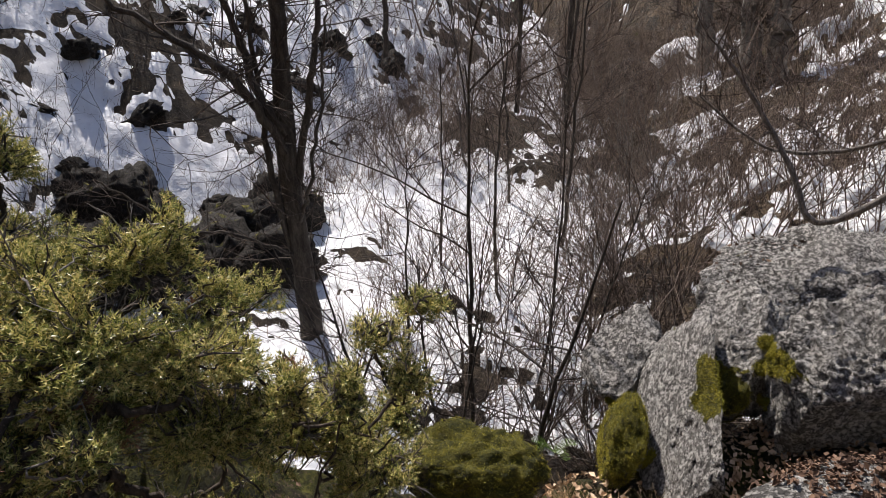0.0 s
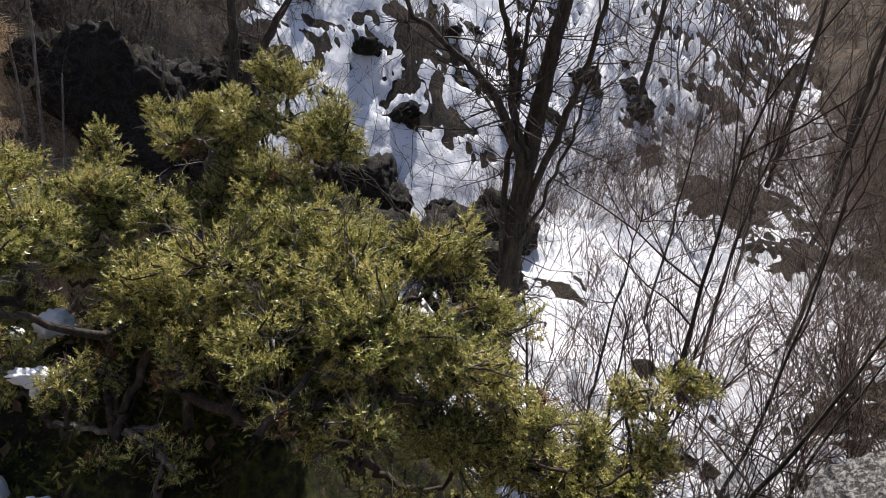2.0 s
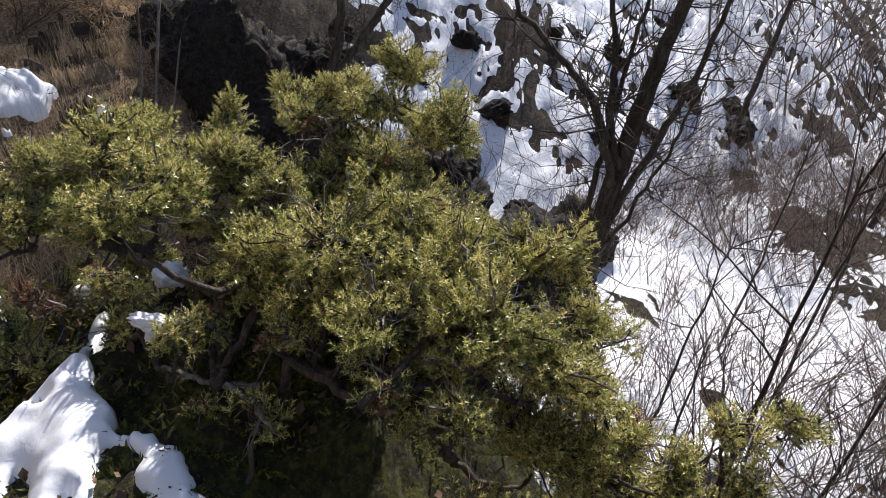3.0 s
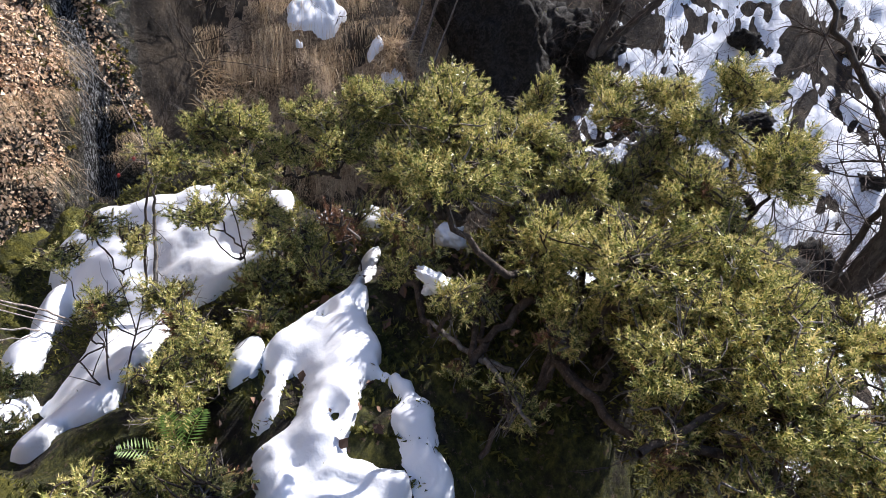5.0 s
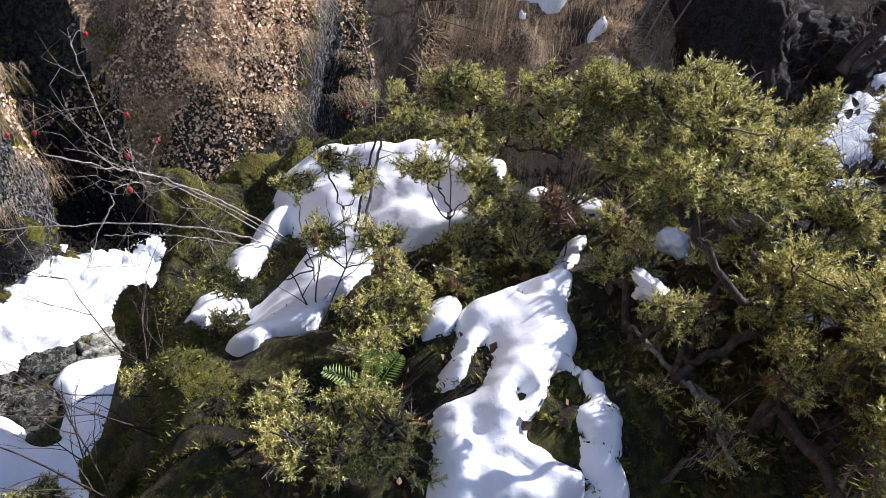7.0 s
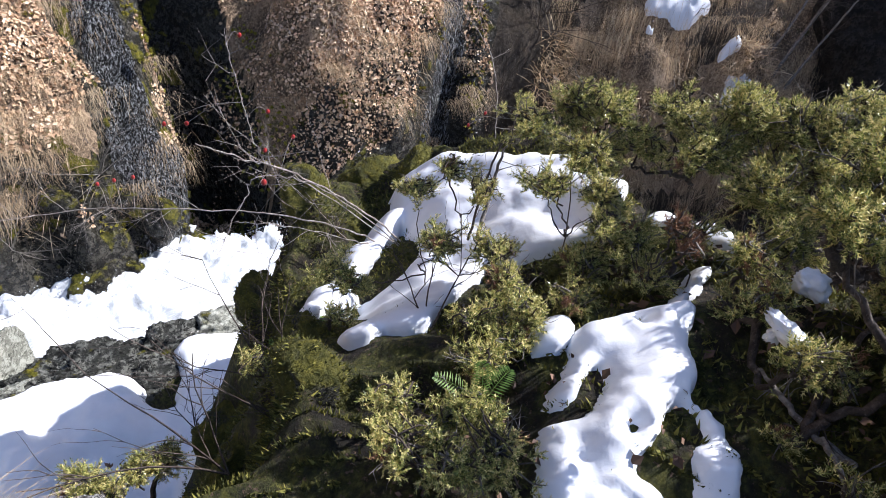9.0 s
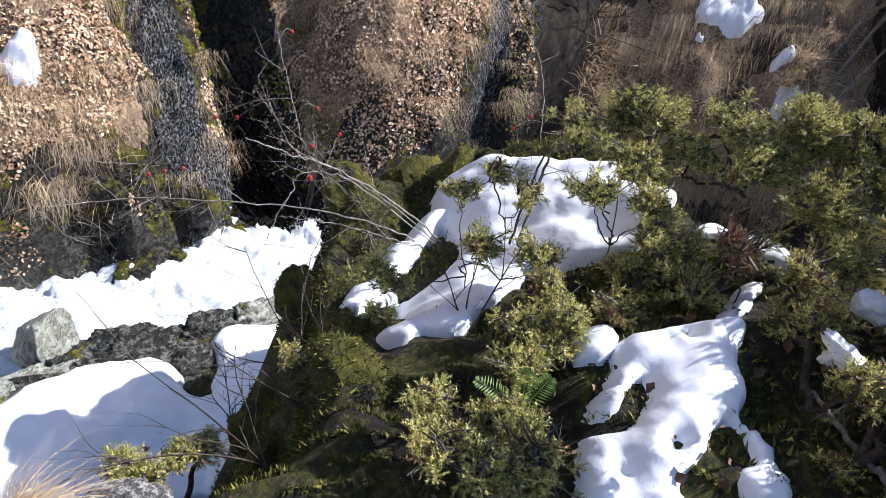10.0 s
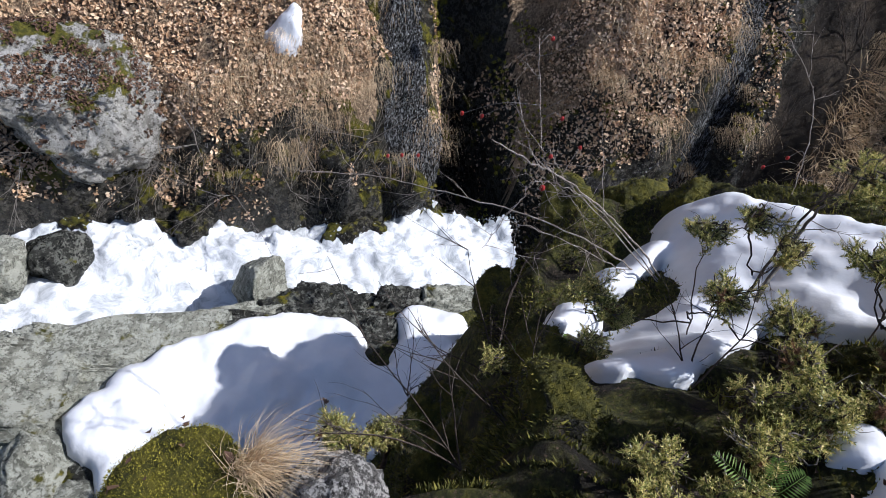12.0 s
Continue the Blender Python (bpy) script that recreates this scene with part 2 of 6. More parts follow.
OLDSNOW, t, b = material("old_snow", 0.6)
c = mix(t, grey(t, texture(t, 2.5, 8, 0.7), 0.3, 0.7), (0.72, 0.73, 0.75), (0.86, 0.865, 0.87))
c = mix(t, grey(t, texture(t, 17.0, 8, 0.75), 0.62, 0.70), c, (0.16, 0.13, 0.10))
t.links.new(c, b.inputs["Base Color"])
bump(t, b, texture(t, 9.0, 8, 0.7), 0.7, 0.06)


def bark(name, dark, mid, pale, scale):
    m, t, b = material(name, 0.85)
    c = ramp(t, texture(t, scale, 8, 0.7, (1, 1, 0.25)), [(0.3, dark), (0.5, mid), (0.72, pale)])
    c = mix(t, grey(t, texture(t, scale * 4, 6, 0.7), 0.55, 0.7), c, pale)
    t.links.new(c, b.inputs["Base Color"])
    bump(t, b, texture(t, scale * 2, 8, 0.7, (1, 1, 0.3)), 0.8, 0.01)
    return m


BARK = bark("bark", (0.018, 0.014, 0.011), (0.05, 0.041, 0.033), (0.13, 0.115, 0.09), 18.0)
TWIG = bark("twig_bark", (0.022, 0.016, 0.012), (0.06, 0.045, 0.035), (0.16, 0.125, 0.10), 60.0)
DEAD = bark("bare_wood", (0.06, 0.05, 0.04), (0.16, 0.14, 0.12), (0.36, 0.33, 0.29), 60.0)
REDTWIG = bark("thicket_bark", (0.05, 0.037, 0.028), (0.16, 0.12, 0.095), (0.40, 0.32, 0.26), 40.0)
CANE = bark("rose_cane", (0.10, 0.075, 0.06), (0.30, 0.25, 0.21), (0.60, 0.55, 0.50), 80.0)
GREYBARK = bark("grey_bark", (0.05, 0.045, 0.038), (0.16, 0.15, 0.13), (0.34, 0.32, 0.28), 8.0)


def leafy(name, stops, rough=0.5, thin=0.0, patch=5.0, single=0.45):
    m, t, b = material(name, rough)
    v = maths(t, "ADD", maths(t, "MULTIPLY", island(t), single), maths(t, "MULTIPLY", texture(t, patch, 4, 0.6), 1.2 - single))
    c = ramp(t, v, stops)
    t.links.new(c, b.inputs["Base Color"])
    if thin:
        tr = t.nodes.new("ShaderNodeBsdfTranslucent")
        t.links.new(c, tr.inputs[0])
        mx = add_node(t, "ShaderNodeMixShader", Fac=thin)
        t.links.new(b.outputs[0], mx.inputs[1])
        t.links.new(tr.outputs[0], mx.inputs[2])
        t.links.new(mx.outputs[0], t.nodes["Material Output"].inputs[0])
    return m


NEEDLE = leafy("juniper_needles", [(0.22, (0.036, 0.050, 0.013)), (0.42, (0.150, 0.178, 0.046)), (0.62, (0.44, 0.43, 0.125)), (0.90, (0.84, 0.69, 0.31))], 0.30, 0.26, 10.0, 0.62)
RUST = leafy("dead_needles", [(0.3, (0.12, 0.06, 0.03)), (0.8, (0.30, 0.16, 0.085))], 0.7)
LITTER = leafy("dry_leaves", [(0.22, (0.07, 0.040, 0.020)), (0.42, (0.30, 0.18, 0.095)), (0.62, (0.56, 0.375, 0.22)), (0.88, (0.80, 0.62, 0.43))], 0.65, 0.0, 2.0)
STRAW = leafy("dry_grass", [(0.25, (0.22, 0.145, 0.08)), (0.52, (0.50, 0.36, 0.21)), (0.82, (0.76, 0.60, 0.38))], 0.6, 0.25, 3.0)
HEATHER = leafy("dead_heather", [(0.3, (0.03, 0.021, 0.014)), (0.55, (0.13, 0.09, 0.06)), (0.85, (0.38, 0.28, 0.19))], 0.8, 0.1, 3.0)
FERN = leafy("fern_green", [(0.3, (0.05, 0.10, 0.015)), (0.8, (0.16, 0.24, 0.05))], 0.5, 0.3)
MOSSDARK = leafy("dark_moss", [(0.3, (0.022, 0.025, 0.005)), (0.6, (0.085, 0.084, 0.016)), (0.85, (0.22, 0.195, 0.038))], 0.9, 0.1, 5.0)
BROWN = leafy("rotting_leaves", [(0.3, (0.035, 0.020, 0.012)), (0.6, (0.11, 0.062, 0.038)), (0.9, (0.26, 0.16, 0.10))], 0.7, 0.0, 6.0)
MOSS = leafy("moss_tufts", [(0.3, (0.09, 0.085, 0.010)), (0.55, (0.25, 0.225, 0.024)), (0.8, (0.46, 0.40, 0.055))], 0.9, 0.1, 8.0)

HIP, t, b = material("rose_hip", 0.3)
b.inputs["Base Color"].default_value = (0.32, 0.03, 0.025, 1)

FOAM, t, b = material("white_water", 0.25)
mask = grey(t, texture(t, 5.0, 9, 0.75, None, 1.2), 0.38, 0.55)
c = mix(t, mask, (0.36, 0.38, 0.385), (0.74, 0.75, 0.755))
b.inputs["Specular IOR Level"].default_value = 0.2
t.links.new(c, b.inputs["Base Color"])
bump(t, b, texture(t, 6.0, 6, 0.6), 0.2, 0.05)

FALL, t, b = material("falling_water", 0.08)
b.inputs["Specular IOR Level"].default_value = 0.6
mask = grey(t, texture(t, 70.0, 8, 0.75, (1, 1, 0.16), 0.6), 0.50, 0.66)
c = mix(t, mask, (0.014, 0.013, 0.011), (0.55, 0.56, 0.56))
t.links.new(c, b.inputs["Base Color"])
bump(t, b, texture(t, 40.0, 9, 0.8, (1, 1, 0.4)), 1.0, 0.08)

# ---- the lie of the land ----
FOOT = [(-0.5, -7.0, -3.2), (-1.5, -5.3, -3.1), (-2.75, -3.45, -3.0), (-4.72, -0.52, -3.0), (-6.0, 1.6, -2.7), (-5.6, 4.5, -2.4), (-4.4, 7.5, -2.2),
        (-2.4, 10.0, -2.0), (-1.2, 15.0, -1.7), (0.0, 19.0, -1.4), (1.5, 26.0, -0.6), (2.5, 60.0, 6.0)]
RIGHT = [(1.1, 2.6, -2.2), (1.05, 4.6, -2.3), (1.3, 6.1, -2.2), (1.7, 8.2, -2.1), (2.4, 12.8, -1.8), (2.6, 20.0, -1.4), (3.0, 60.0, 6.0)]
SPUR = [(-3.15, 0.0), (-2.85, -0.40), (-2.15, -0.55), (-1.60, -0.46), (-1.27, -0.50), (-1.02, -0.78), (-0.5, -1.2), (0.5, -1.6), (3.0, -2.5), (9.0, -3.5), (9.0, 3.0), (3.0, 2.9), (1.7, 2.5),
        (0.9, 2.15), (0.3, 1.95), (-0.6, 1.75), (-1.6, 1.4), (-2.4, 1.1), (-3.0, 0.7)]


GULLIES = [(0.20, 0.10, 0.36, 1.45), (0.90, 0.12, 0.35, 0.16), (-1.65, -0.40, 0.28, 0.40), (-3.4, -0.2, 0.40, 0.6), (-5.2, -0.2, 0.6, 0.7)]


def side(x, y, line):
    """Signed distance from a line in plan, positive to its left, and the line's height beside each point."""
    best, sign, high = np.full(x.shape, 1e9), np.ones(x.shape), np.zeros(x.shape)
    for (ax, ay, az), (bx, by, bz) in zip(line, line[1:]):
        dx, dy = bx - ax, by - ay
        k = np.clip(((x - ax) * dx + (y - ay) * dy) / (dx * dx + dy * dy), 0, 1)
        d = np.hypot(x - ax - k * dx, y - ay - k * dy)
        near = d < best
        best = np.where(near, d, best)
        sign = np.where(near, np.where(dx * (y - ay) - dy * (x - ax) >= 0, 1.0, -1.0), sign)
        high = np.where(near, az + k * (bz - az), high)
    return best * sign, high


def inside(x, y, ring):
    """Signed distance from a closed ring in plan, positive inside it."""
    best, odd = np.full(x.shape, 1e9), np.zeros(x.shape, bool)
    for (ax, ay), (bx, by) in zip(ring, ring[1:] + ring[:1]):
        dx, dy = bx - ax, by - ay
        k = np.clip(((x - ax) * dx + (y - ay) * dy) / (dx * dx + dy * dy), 0, 1)
        best = np.minimum(best, np.hypot(x - ax - k * dx, y - ay - k * dy))
        if dy:
            odd ^= ((ay > y) != (by > y)) & (x < ax + (y - ay) * dx / dy)
    return np.where(odd, best, -best)


def spur_top(x, y):
    z = np.interp(x, (-3.1, -2.7, -2.3, -1.95, -1.7, -1.4, -1.0, -0.6, 0.0, 0.7, 1.3, 2.0, 4.0, 9.0), (-0.45, -0.38, -0.42, -0.42, -0.12, 0.17, 0.17, -0.02, -0.35, -0.33, -0.25, 0.1, 1.3, 4.5))
    gain = np.interp(x, (-1.9, -1.6, -1.0, -0.5), (0.95, 0.5, 0.5, 0.0))
    return z + gain * np.clip(y - np.interp(x, (-1.9, -1.6), (0.14, 0.35)), np.interp(x, (-1.9, -1.6), (-0.2, -0.5)), 0.55)


def land(x, y, rough=1.0):
    """The height of the ground; rough scales its small relief."""
    p = flat(x, y)
    wob = 0.25 * fbm(p, 1.1, 3, 5)
    s, zf = side(x + 0.35 * wob, y + 0.35 * wob, FOOT)
    r, zr = side(x, y, RIGHT)
    pool = step(0.4, -0.4, y)
    z = zf + 0.2 * wob
    shelf = step(-0.82, -1.12, s)
    z = z * (1 - pool) + pool * (shelf * (-2.46 + 0.04 * (s + 1.4)) + (1 - shelf) * (-3.35 + 0.1 * wob))
    steep = np.interp(y, (-4.0, 1.0, 4.0, 8.0, 20.0), (0.95, 0.95, 1.25, 0.85, 0.85))
    u = 0.56 * (x + 4.72) - 0.83 * (y + 0.52)
    near = step(3.5, 1.5, y)
    cut = 0.0
    for us, lean_, wide_, deep in GULLIES:
        cut = cut + deep * np.exp(-(((u - us - lean_ * s) + 0.12 * wob) / wide_) ** 2) * step(-0.05, 0.25, s)
    bulge = 0.28 * np.exp(-(((u + 1.0) / 0.75) ** 2 + ((s - 1.0) / 0.7) ** 2)) + 0.22 * np.exp(-(((u - 1.9) / 0.9) ** 2 + ((s - 0.9) / 0.5) ** 2))
    back = s - near * (cut - bulge)
    up = np.maximum(back, 0)
    z = z + np.minimum(up * steep, 2.4 + 0.75 * up) + near * 0.62 * step(0.0, 0.22, back + 0.12 * wob)
    z = z + 0.62 * np.maximum(-r, 0) * step(2.2, 3.4, y)
    d = np.maximum(np.hypot(x, y), 1.0)
    far = np.clip(d / 6.0, 0.25, 4.0)
    relief = far * (0.16 * fbm(p, 1.4, 5, 11) + 0.05 * fbm(p, 0.33, 4, 23))
    ledge = np.abs(fbm(p, 2.2, 4, 31)) * 0.45 * step(0.1, 0.8, up) * np.clip(far, 0, 2)
    calm = step(4.5, 7.0, y) * step(-0.2, 0.4, s)
    relief, ledge = relief * (1 - 0.55 * calm), ledge * (1 - 0.8 * calm)
    z = z + rough * (relief * (1 - 0.9 * shelf * pool * step(0, -0.5, s)) + ledge)
    crag = 0.34 - np.abs(fbm(p, 0.42, 4, 47))
    z = z + rough * crag * near * step(-0.05, 0.15, s) * (0.10 + 0.22 * np.clip(step(0.55, 0.3, s) + 1.5 * cut, 0, 1))
    inn = inside(x + 0.25 * wob, y + 0.25 * wob, SPUR)
    wide = np.interp(y, (-0.5, 0.2, 1.0), (0.42, 0.5, 0.8))
    top = spur_top(x, y) + rough * (0.07 * fbm(p, 0.45, 4, 41) + 0.02 * fbm(p, 0.1, 3, 43))
    k = step(0, 1, inn / wide + 0.5)
    k = np.clip(k + rough * 0.55 * crag * k * (1 - k) * 2, 0, 1)
    return z * (1 - k) + top * k


def height(x, y):
    return float(land(np.array([float(x)]), np.array([float(y)]))[0])


def polar(r0, r1, rings, spokes, a0=-180.0, a1=180.0, centre=(-0.3, -0.1)):
    r = np.geomspace(r0, r1, rings)
    a = np.radians(np.linspace(a0, a1, spokes))
    rr, aa = np.meshgrid(r, a, indexing="ij")
    return centre[0] - rr * np.sin(aa), centre[1] + rr * np.cos(aa)


def grid_faces(n, m):
    i, j = np.meshgrid(np.arange(n - 1), np.arange(m - 1), indexing="ij")
    k = (i * m + j).ravel()
    return np.stack([k, k + m, k + m + 1, k + 1], 1)


def sheet(name, gx, gy, z, keep, mat_, parent=None):
    f = grid_faces(*gx.shape)
    if keep is not None:
        f = f[keep.ravel()[f].any(1)]
    used, inv = np.unique(f, return_inverse=True)
    v = np.stack([gx.ravel(), gy.ravel(), z.ravel()], 1)[used]
    return raw(name, v, inv.reshape(f.shape), mat_, parent)


r_ = np.concatenate([np.geomspace(0.03, 1.0, 50), np.geomspace(1.0, 10.0, 290)[1:], np.geomspace(10.0, 70.0, 90)[1:]])
a_ = np.radians(np.concatenate([np.linspace(-180, -56, 40), np.linspace(-55, 150, 600), np.linspace(151, 180, 10)]))
rr_, aa_ = np.meshgrid(r_, a_, indexing="ij")
gx, gy = -0.3 - rr_ * np.sin(aa_), -0.1 + rr_ * np.cos(aa_)
gz = land(gx.ravel(), gy.ravel()).reshape(gx.shape)
ground = tagged(sheet("ground", gx, gy, gz, None, [EARTH, MOULD, WETSHADE, LEAFMOULD, HEATH, SLAB, WETSLAB]), "brown earth and rock slopes of a steep ravine", "ground", kind="structure")

f_ = grid_faces(*gx.shape)[:, 0]
spur_here = (inside(gx.ravel()[f_], gy.ravel()[f_], SPUR) > -0.55) & (gx.ravel()[f_] < 1.6)
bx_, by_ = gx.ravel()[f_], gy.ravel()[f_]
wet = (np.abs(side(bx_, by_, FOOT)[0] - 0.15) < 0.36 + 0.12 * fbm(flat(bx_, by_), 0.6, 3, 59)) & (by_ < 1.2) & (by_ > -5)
# gully recesses take the wet rock too; their shade is in its near-black
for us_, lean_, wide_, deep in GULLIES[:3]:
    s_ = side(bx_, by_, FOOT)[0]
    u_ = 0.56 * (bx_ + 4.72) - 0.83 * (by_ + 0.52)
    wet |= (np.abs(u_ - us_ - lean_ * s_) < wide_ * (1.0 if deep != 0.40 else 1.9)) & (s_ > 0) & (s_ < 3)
speck = fbm(flat(bx_, by_), 0.5, 4, 57)
index = np.where((side(bx_, by_, RIGHT)[0] > 0.0) & (by_ > 1.5), 4, 0)
index = np.where((s_ > 0.50 + 0.1 * speck) & (by_ < 1.5), 3, index)
index = np.where((s_ > 0.2) & (by_ > 0.2 + 0.5 * speck) & (by_ < 4.9), np.where((by_ > 2.2 + 0.5 * speck) & (speck > -0.5), 3, 4), index)
index = np.where((s_ < -0.6) & (s_ > -2.4 + 0.3 * speck) & (by_ < 0.5) & (bx_ < -0.6), np.where(by_ < -1.85 + 0.25 * speck, 5, 6), index)
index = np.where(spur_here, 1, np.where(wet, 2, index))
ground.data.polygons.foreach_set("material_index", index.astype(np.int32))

# ---- snow ----
def valley_snow(x, y):
    p = np.column_stack([x, y, 1.5 * land(x, y, 0.0)])
    s, _ = side(x, y, FOOT)
    r, _ = side(x, y, RIGHT)
    big = 0.7 * fbm(p, 1.9, 5, 61) + 0.75 * fbm(p, 0.62, 4, 67)
    fine = fbm(p, 0.20, 4, 69)
    left = 0.34 - 0.03 * np.maximum(s - 6, 0)
    a = left + (0.55 - left) * step(0.4, -0.6, s)
    a = a + (-0.12 - a) * step(0.3, -0.7, r)
    a = a + (0.40 - 0.2 * step(0.0, -0.6, s)) * big + 0.46 * fine
    a = a - 0.4 * step(8.5, 12.0, y) * step(0.2, -0.6, r)
    a = a - 0.6 * step(4.5, 2.0, y) * (s > -0.2) - 0.25 * step(22, 27, y) - 0.15 * step(11.0, 15.0, y) * step(-3.0, -1.0, x)
    a = a * step(2.2, 3.0, y + 0.2 * x) - 0.4 * step(3.0, 2.2, y + 0.2 * x)
    a = a - 1.3 * step(0.8, 1.0, -x / np.maximum(y, 0.5)) * (x < -3)
    return a - 2.0 * step(-0.75, -0.25, inside(x, y, SPUR))


sx, sy = polar(2.2, 45, 330, 640, -50, 75)
amount = valley_snow(sx.ravel(), sy.ravel())
far = np.clip(np.hypot(sx, sy).ravel() / 6, 0.5, 3)
sz = land(sx.ravel(), sy.ravel(), 0.45) + far * (0.30 * np.clip(amount, -0.3, 0.06) + 0.06 * np.clip(amount, 0, 0.6) + 0.015) + 0.012 * far * fbm(flat(sx.ravel(), sy.ravel()), 0.22, 3, 73)
keep = (amount > -0.25)
tagged(sheet("valley_snow", sx, sy, sz.reshape(sx.shape), keep, OLDSNOW), "old patchy snow lying on the valley floor and slopes", "snow", kind="stuff")


def drift(name, capsules, cell, thick, label, soft=0.05, ragged=0.03, holes=(), sink=0.03, seed=3, lift=None, lumps=0.28):
    """A snow patch: the union of rounded capsules (x, y, x, y, radius), thick in the middle, with a rolled edge."""
    c = np.array([k[:4] for k in capsules])
    pad = max(k[4] for k in capsules) + 0.1
    xs = np.arange(min(c[:, 0].min(), c[:, 2].min()) - pad, max(c[:, 0].max(), c[:, 2].max()) + pad, cell)
    ys = np.arange(min(c[:, 1].min(), c[:, 3].min()) - pad, max(c[:, 1].max(), c[:, 3].max()) + pad, cell)
    px, py = (q.ravel() for q in np.meshgrid(xs, ys, indexing="ij"))
    d = np.zeros(px.shape)
    for ax, ay, bx, by, rad in capsules:
        dx, dy = bx - ax, by - ay
        k = np.clip(((px - ax) * dx + (py - ay) * dy) / (dx * dx + dy * dy + 1e-9), 0, 1)
        d = d + np.exp((rad - np.hypot(px - ax - k * dx, py - ay - k * dy)) / soft)
    d = soft * np.log(d + 1e-12)
    for hx, hy, rad in holes:
        d = np.minimum(d, 1.2 * (np.hypot(px - hx, py - hy) - rad))
    p = flat(px, py)
    d = d + ragged * fbm(p, 6 * ragged, 4, seed)
    z = land(px, py, 0.5) if lift is None else lift(px, py)
    edge = np.clip(d / thick, 0, 1)
    z = z + thick * np.sqrt(1 - (1 - edge) ** 2) + thick * (0.45 * fbm(p, 0.3, 3, seed + 5) + lumps * fbm(p, 0.09, 3, seed + 6)) * step(0, 1.5 * thick, d) + np.where(d < 0, -sink - 2.0 * np.minimum(-d, 0.05), 0)
    shape = (len(xs), len(ys))
    ob = sheet(name, px.reshape(shape), py.reshape(shape), z.reshape(shape), (d > -0.02).reshape(shape), SNOW)
    return tagged(ob, label, "snow patch")


drift("snow_patch", [(-1.645, 0.759, -1.479, 0.611, 0.022), (-1.404, 0.551, -1.407, 0.495, 0.036), (-1.361, 0.505, -1.37, 0.373, 0.041), (-1.315, 0.459, -1.231, 0.463, 0.088), (-1.182, 0.495, -1.135, 0.518, 0.018), (-1.284, 0.333, -1.207, 0.292, 0.028), (-1.17, 0.397, -1.072, 0.328, 0.066), (-1.068, 0.328, -1.07, 0.27, 0.036), (-1.088, 0.259, -0.948, 0.23, 0.056), (-0.994, 0.332, -0.913, 0.429, 0.04), (-0.96, 0.291, -0.9, 0.367, 0.058)],
      0.008, 0.06, "white melting snow patch under a juniper bush", 0.014, 0.014, ((-1.096, 0.378, 0.007), (-1.395, 0.473, 0.009)), seed=71, lumps=0.14)
drift("snow_patch", [(-1.127, 0.527, -1.047, 0.518, 0.025), (-1.021, 0.504, -0.891, 0.508, 0.043)], 0.008, 0.05, "narrow tongue of white snow beside the juniper stem", 0.010, 0.012, seed=72)
drift("snow_patch", [(-1.468, 0.335, -1.375, 0.29, 0.036)], 0.008, 0.06, "small rounded lump of snow", 0.012, 0.008, seed=73)
drift("snow_patch", [(-2.64, 0.14, -2.38, 0.46, 0.13), (-2.3, 0.3, -2.1, 0.52, 0.18), (-2.45, 0.2, -2.2, 0.3, 0.15), (-2.48, 0.02, -2.25, -0.09, 0.066), (-2.25, -0.09, -2.00, -0.17, 0.052), (-2.00, -0.20, -1.90, -0.25, 0.052), (-1.64, -0.11, -1.80, -0.02, 0.055), (-1.68, 0.02, -1.88, 0.12, 0.10), (-1.94, 0.06, -2.04, 0.20, 0.13)],
      0.012, 0.10, "thick white snow cap on a mossy rock spur", 0.02, 0.02, seed=83, lumps=0.12)
drift("snow_patch", [(-1.95, 0.82, -1.8, 0.9, 0.08)], 0.012, 0.06, "white snow remnant between juniper branches", 0.02, 0.02, seed=84)


drift("snow_shelf", [(-1.42, -2.10, -1.70, -2.02, 0.20), (-1.75, -1.85, -2.15, -1.62, 0.36), (-1.38, -1.78, -1.70, -1.55, 0.22), (-2.30, -1.72, -2.55, -1.45, 0.20), (-2.25, -1.30, -2.52, -1.24, 0.26), (-2.00, -1.20, -2.25, -0.90, 0.32),
                     (-2.95, -0.80, -2.50, -0.68, 0.20), (-3.05, -0.72, -3.12, -0.62, 0.14)],
      0.02, 0.12, "smooth white snow shelf beside the stream", 0.04, 0.05, ((-2.84, -1.06, 0.13), (-2.66, -0.99, 0.06)), seed=91, lumps=0.05)

# ---- water ----
ux, uy = np.meshgrid(np.arange(-6.2, 1.5, 0.03), np.arange(-6.5, 0.3, 0.03), indexing="ij")
px, py = ux.ravel(), uy.ravel()
s, zf = side(px, py, FOOT)
p3 = flat(px, py)
wz = -3.0 - 0.10 * np.maximum(-3.0 - py, 0) + 0.12 * fbm(p3, 0.55, 4, 101) + 0.012 * np.abs(fbm(p3, 0.16, 4, 107)) + 0.04 * step(-0.7, -0.1, s) + 0.07 * np.abs(fbm(p3, 0.11, 3, 113)) * step(-0.6, 0.0, s)
keep = ((s > -1.9) & (s < np.where(py > -1.3, 0.12, 0.36) + 0.16 * fbm(p3, 0.3, 4, 109)) & (0.56 * (px + 4.72) - 0.83 * (py + 0.52) > 0.02)).reshape(ux.shape)
tagged(sheet("stream", ux, uy, wz.reshape(ux.shape), keep, FOAM), "foaming white mountain stream below waterfalls", "stream", kind="structure")


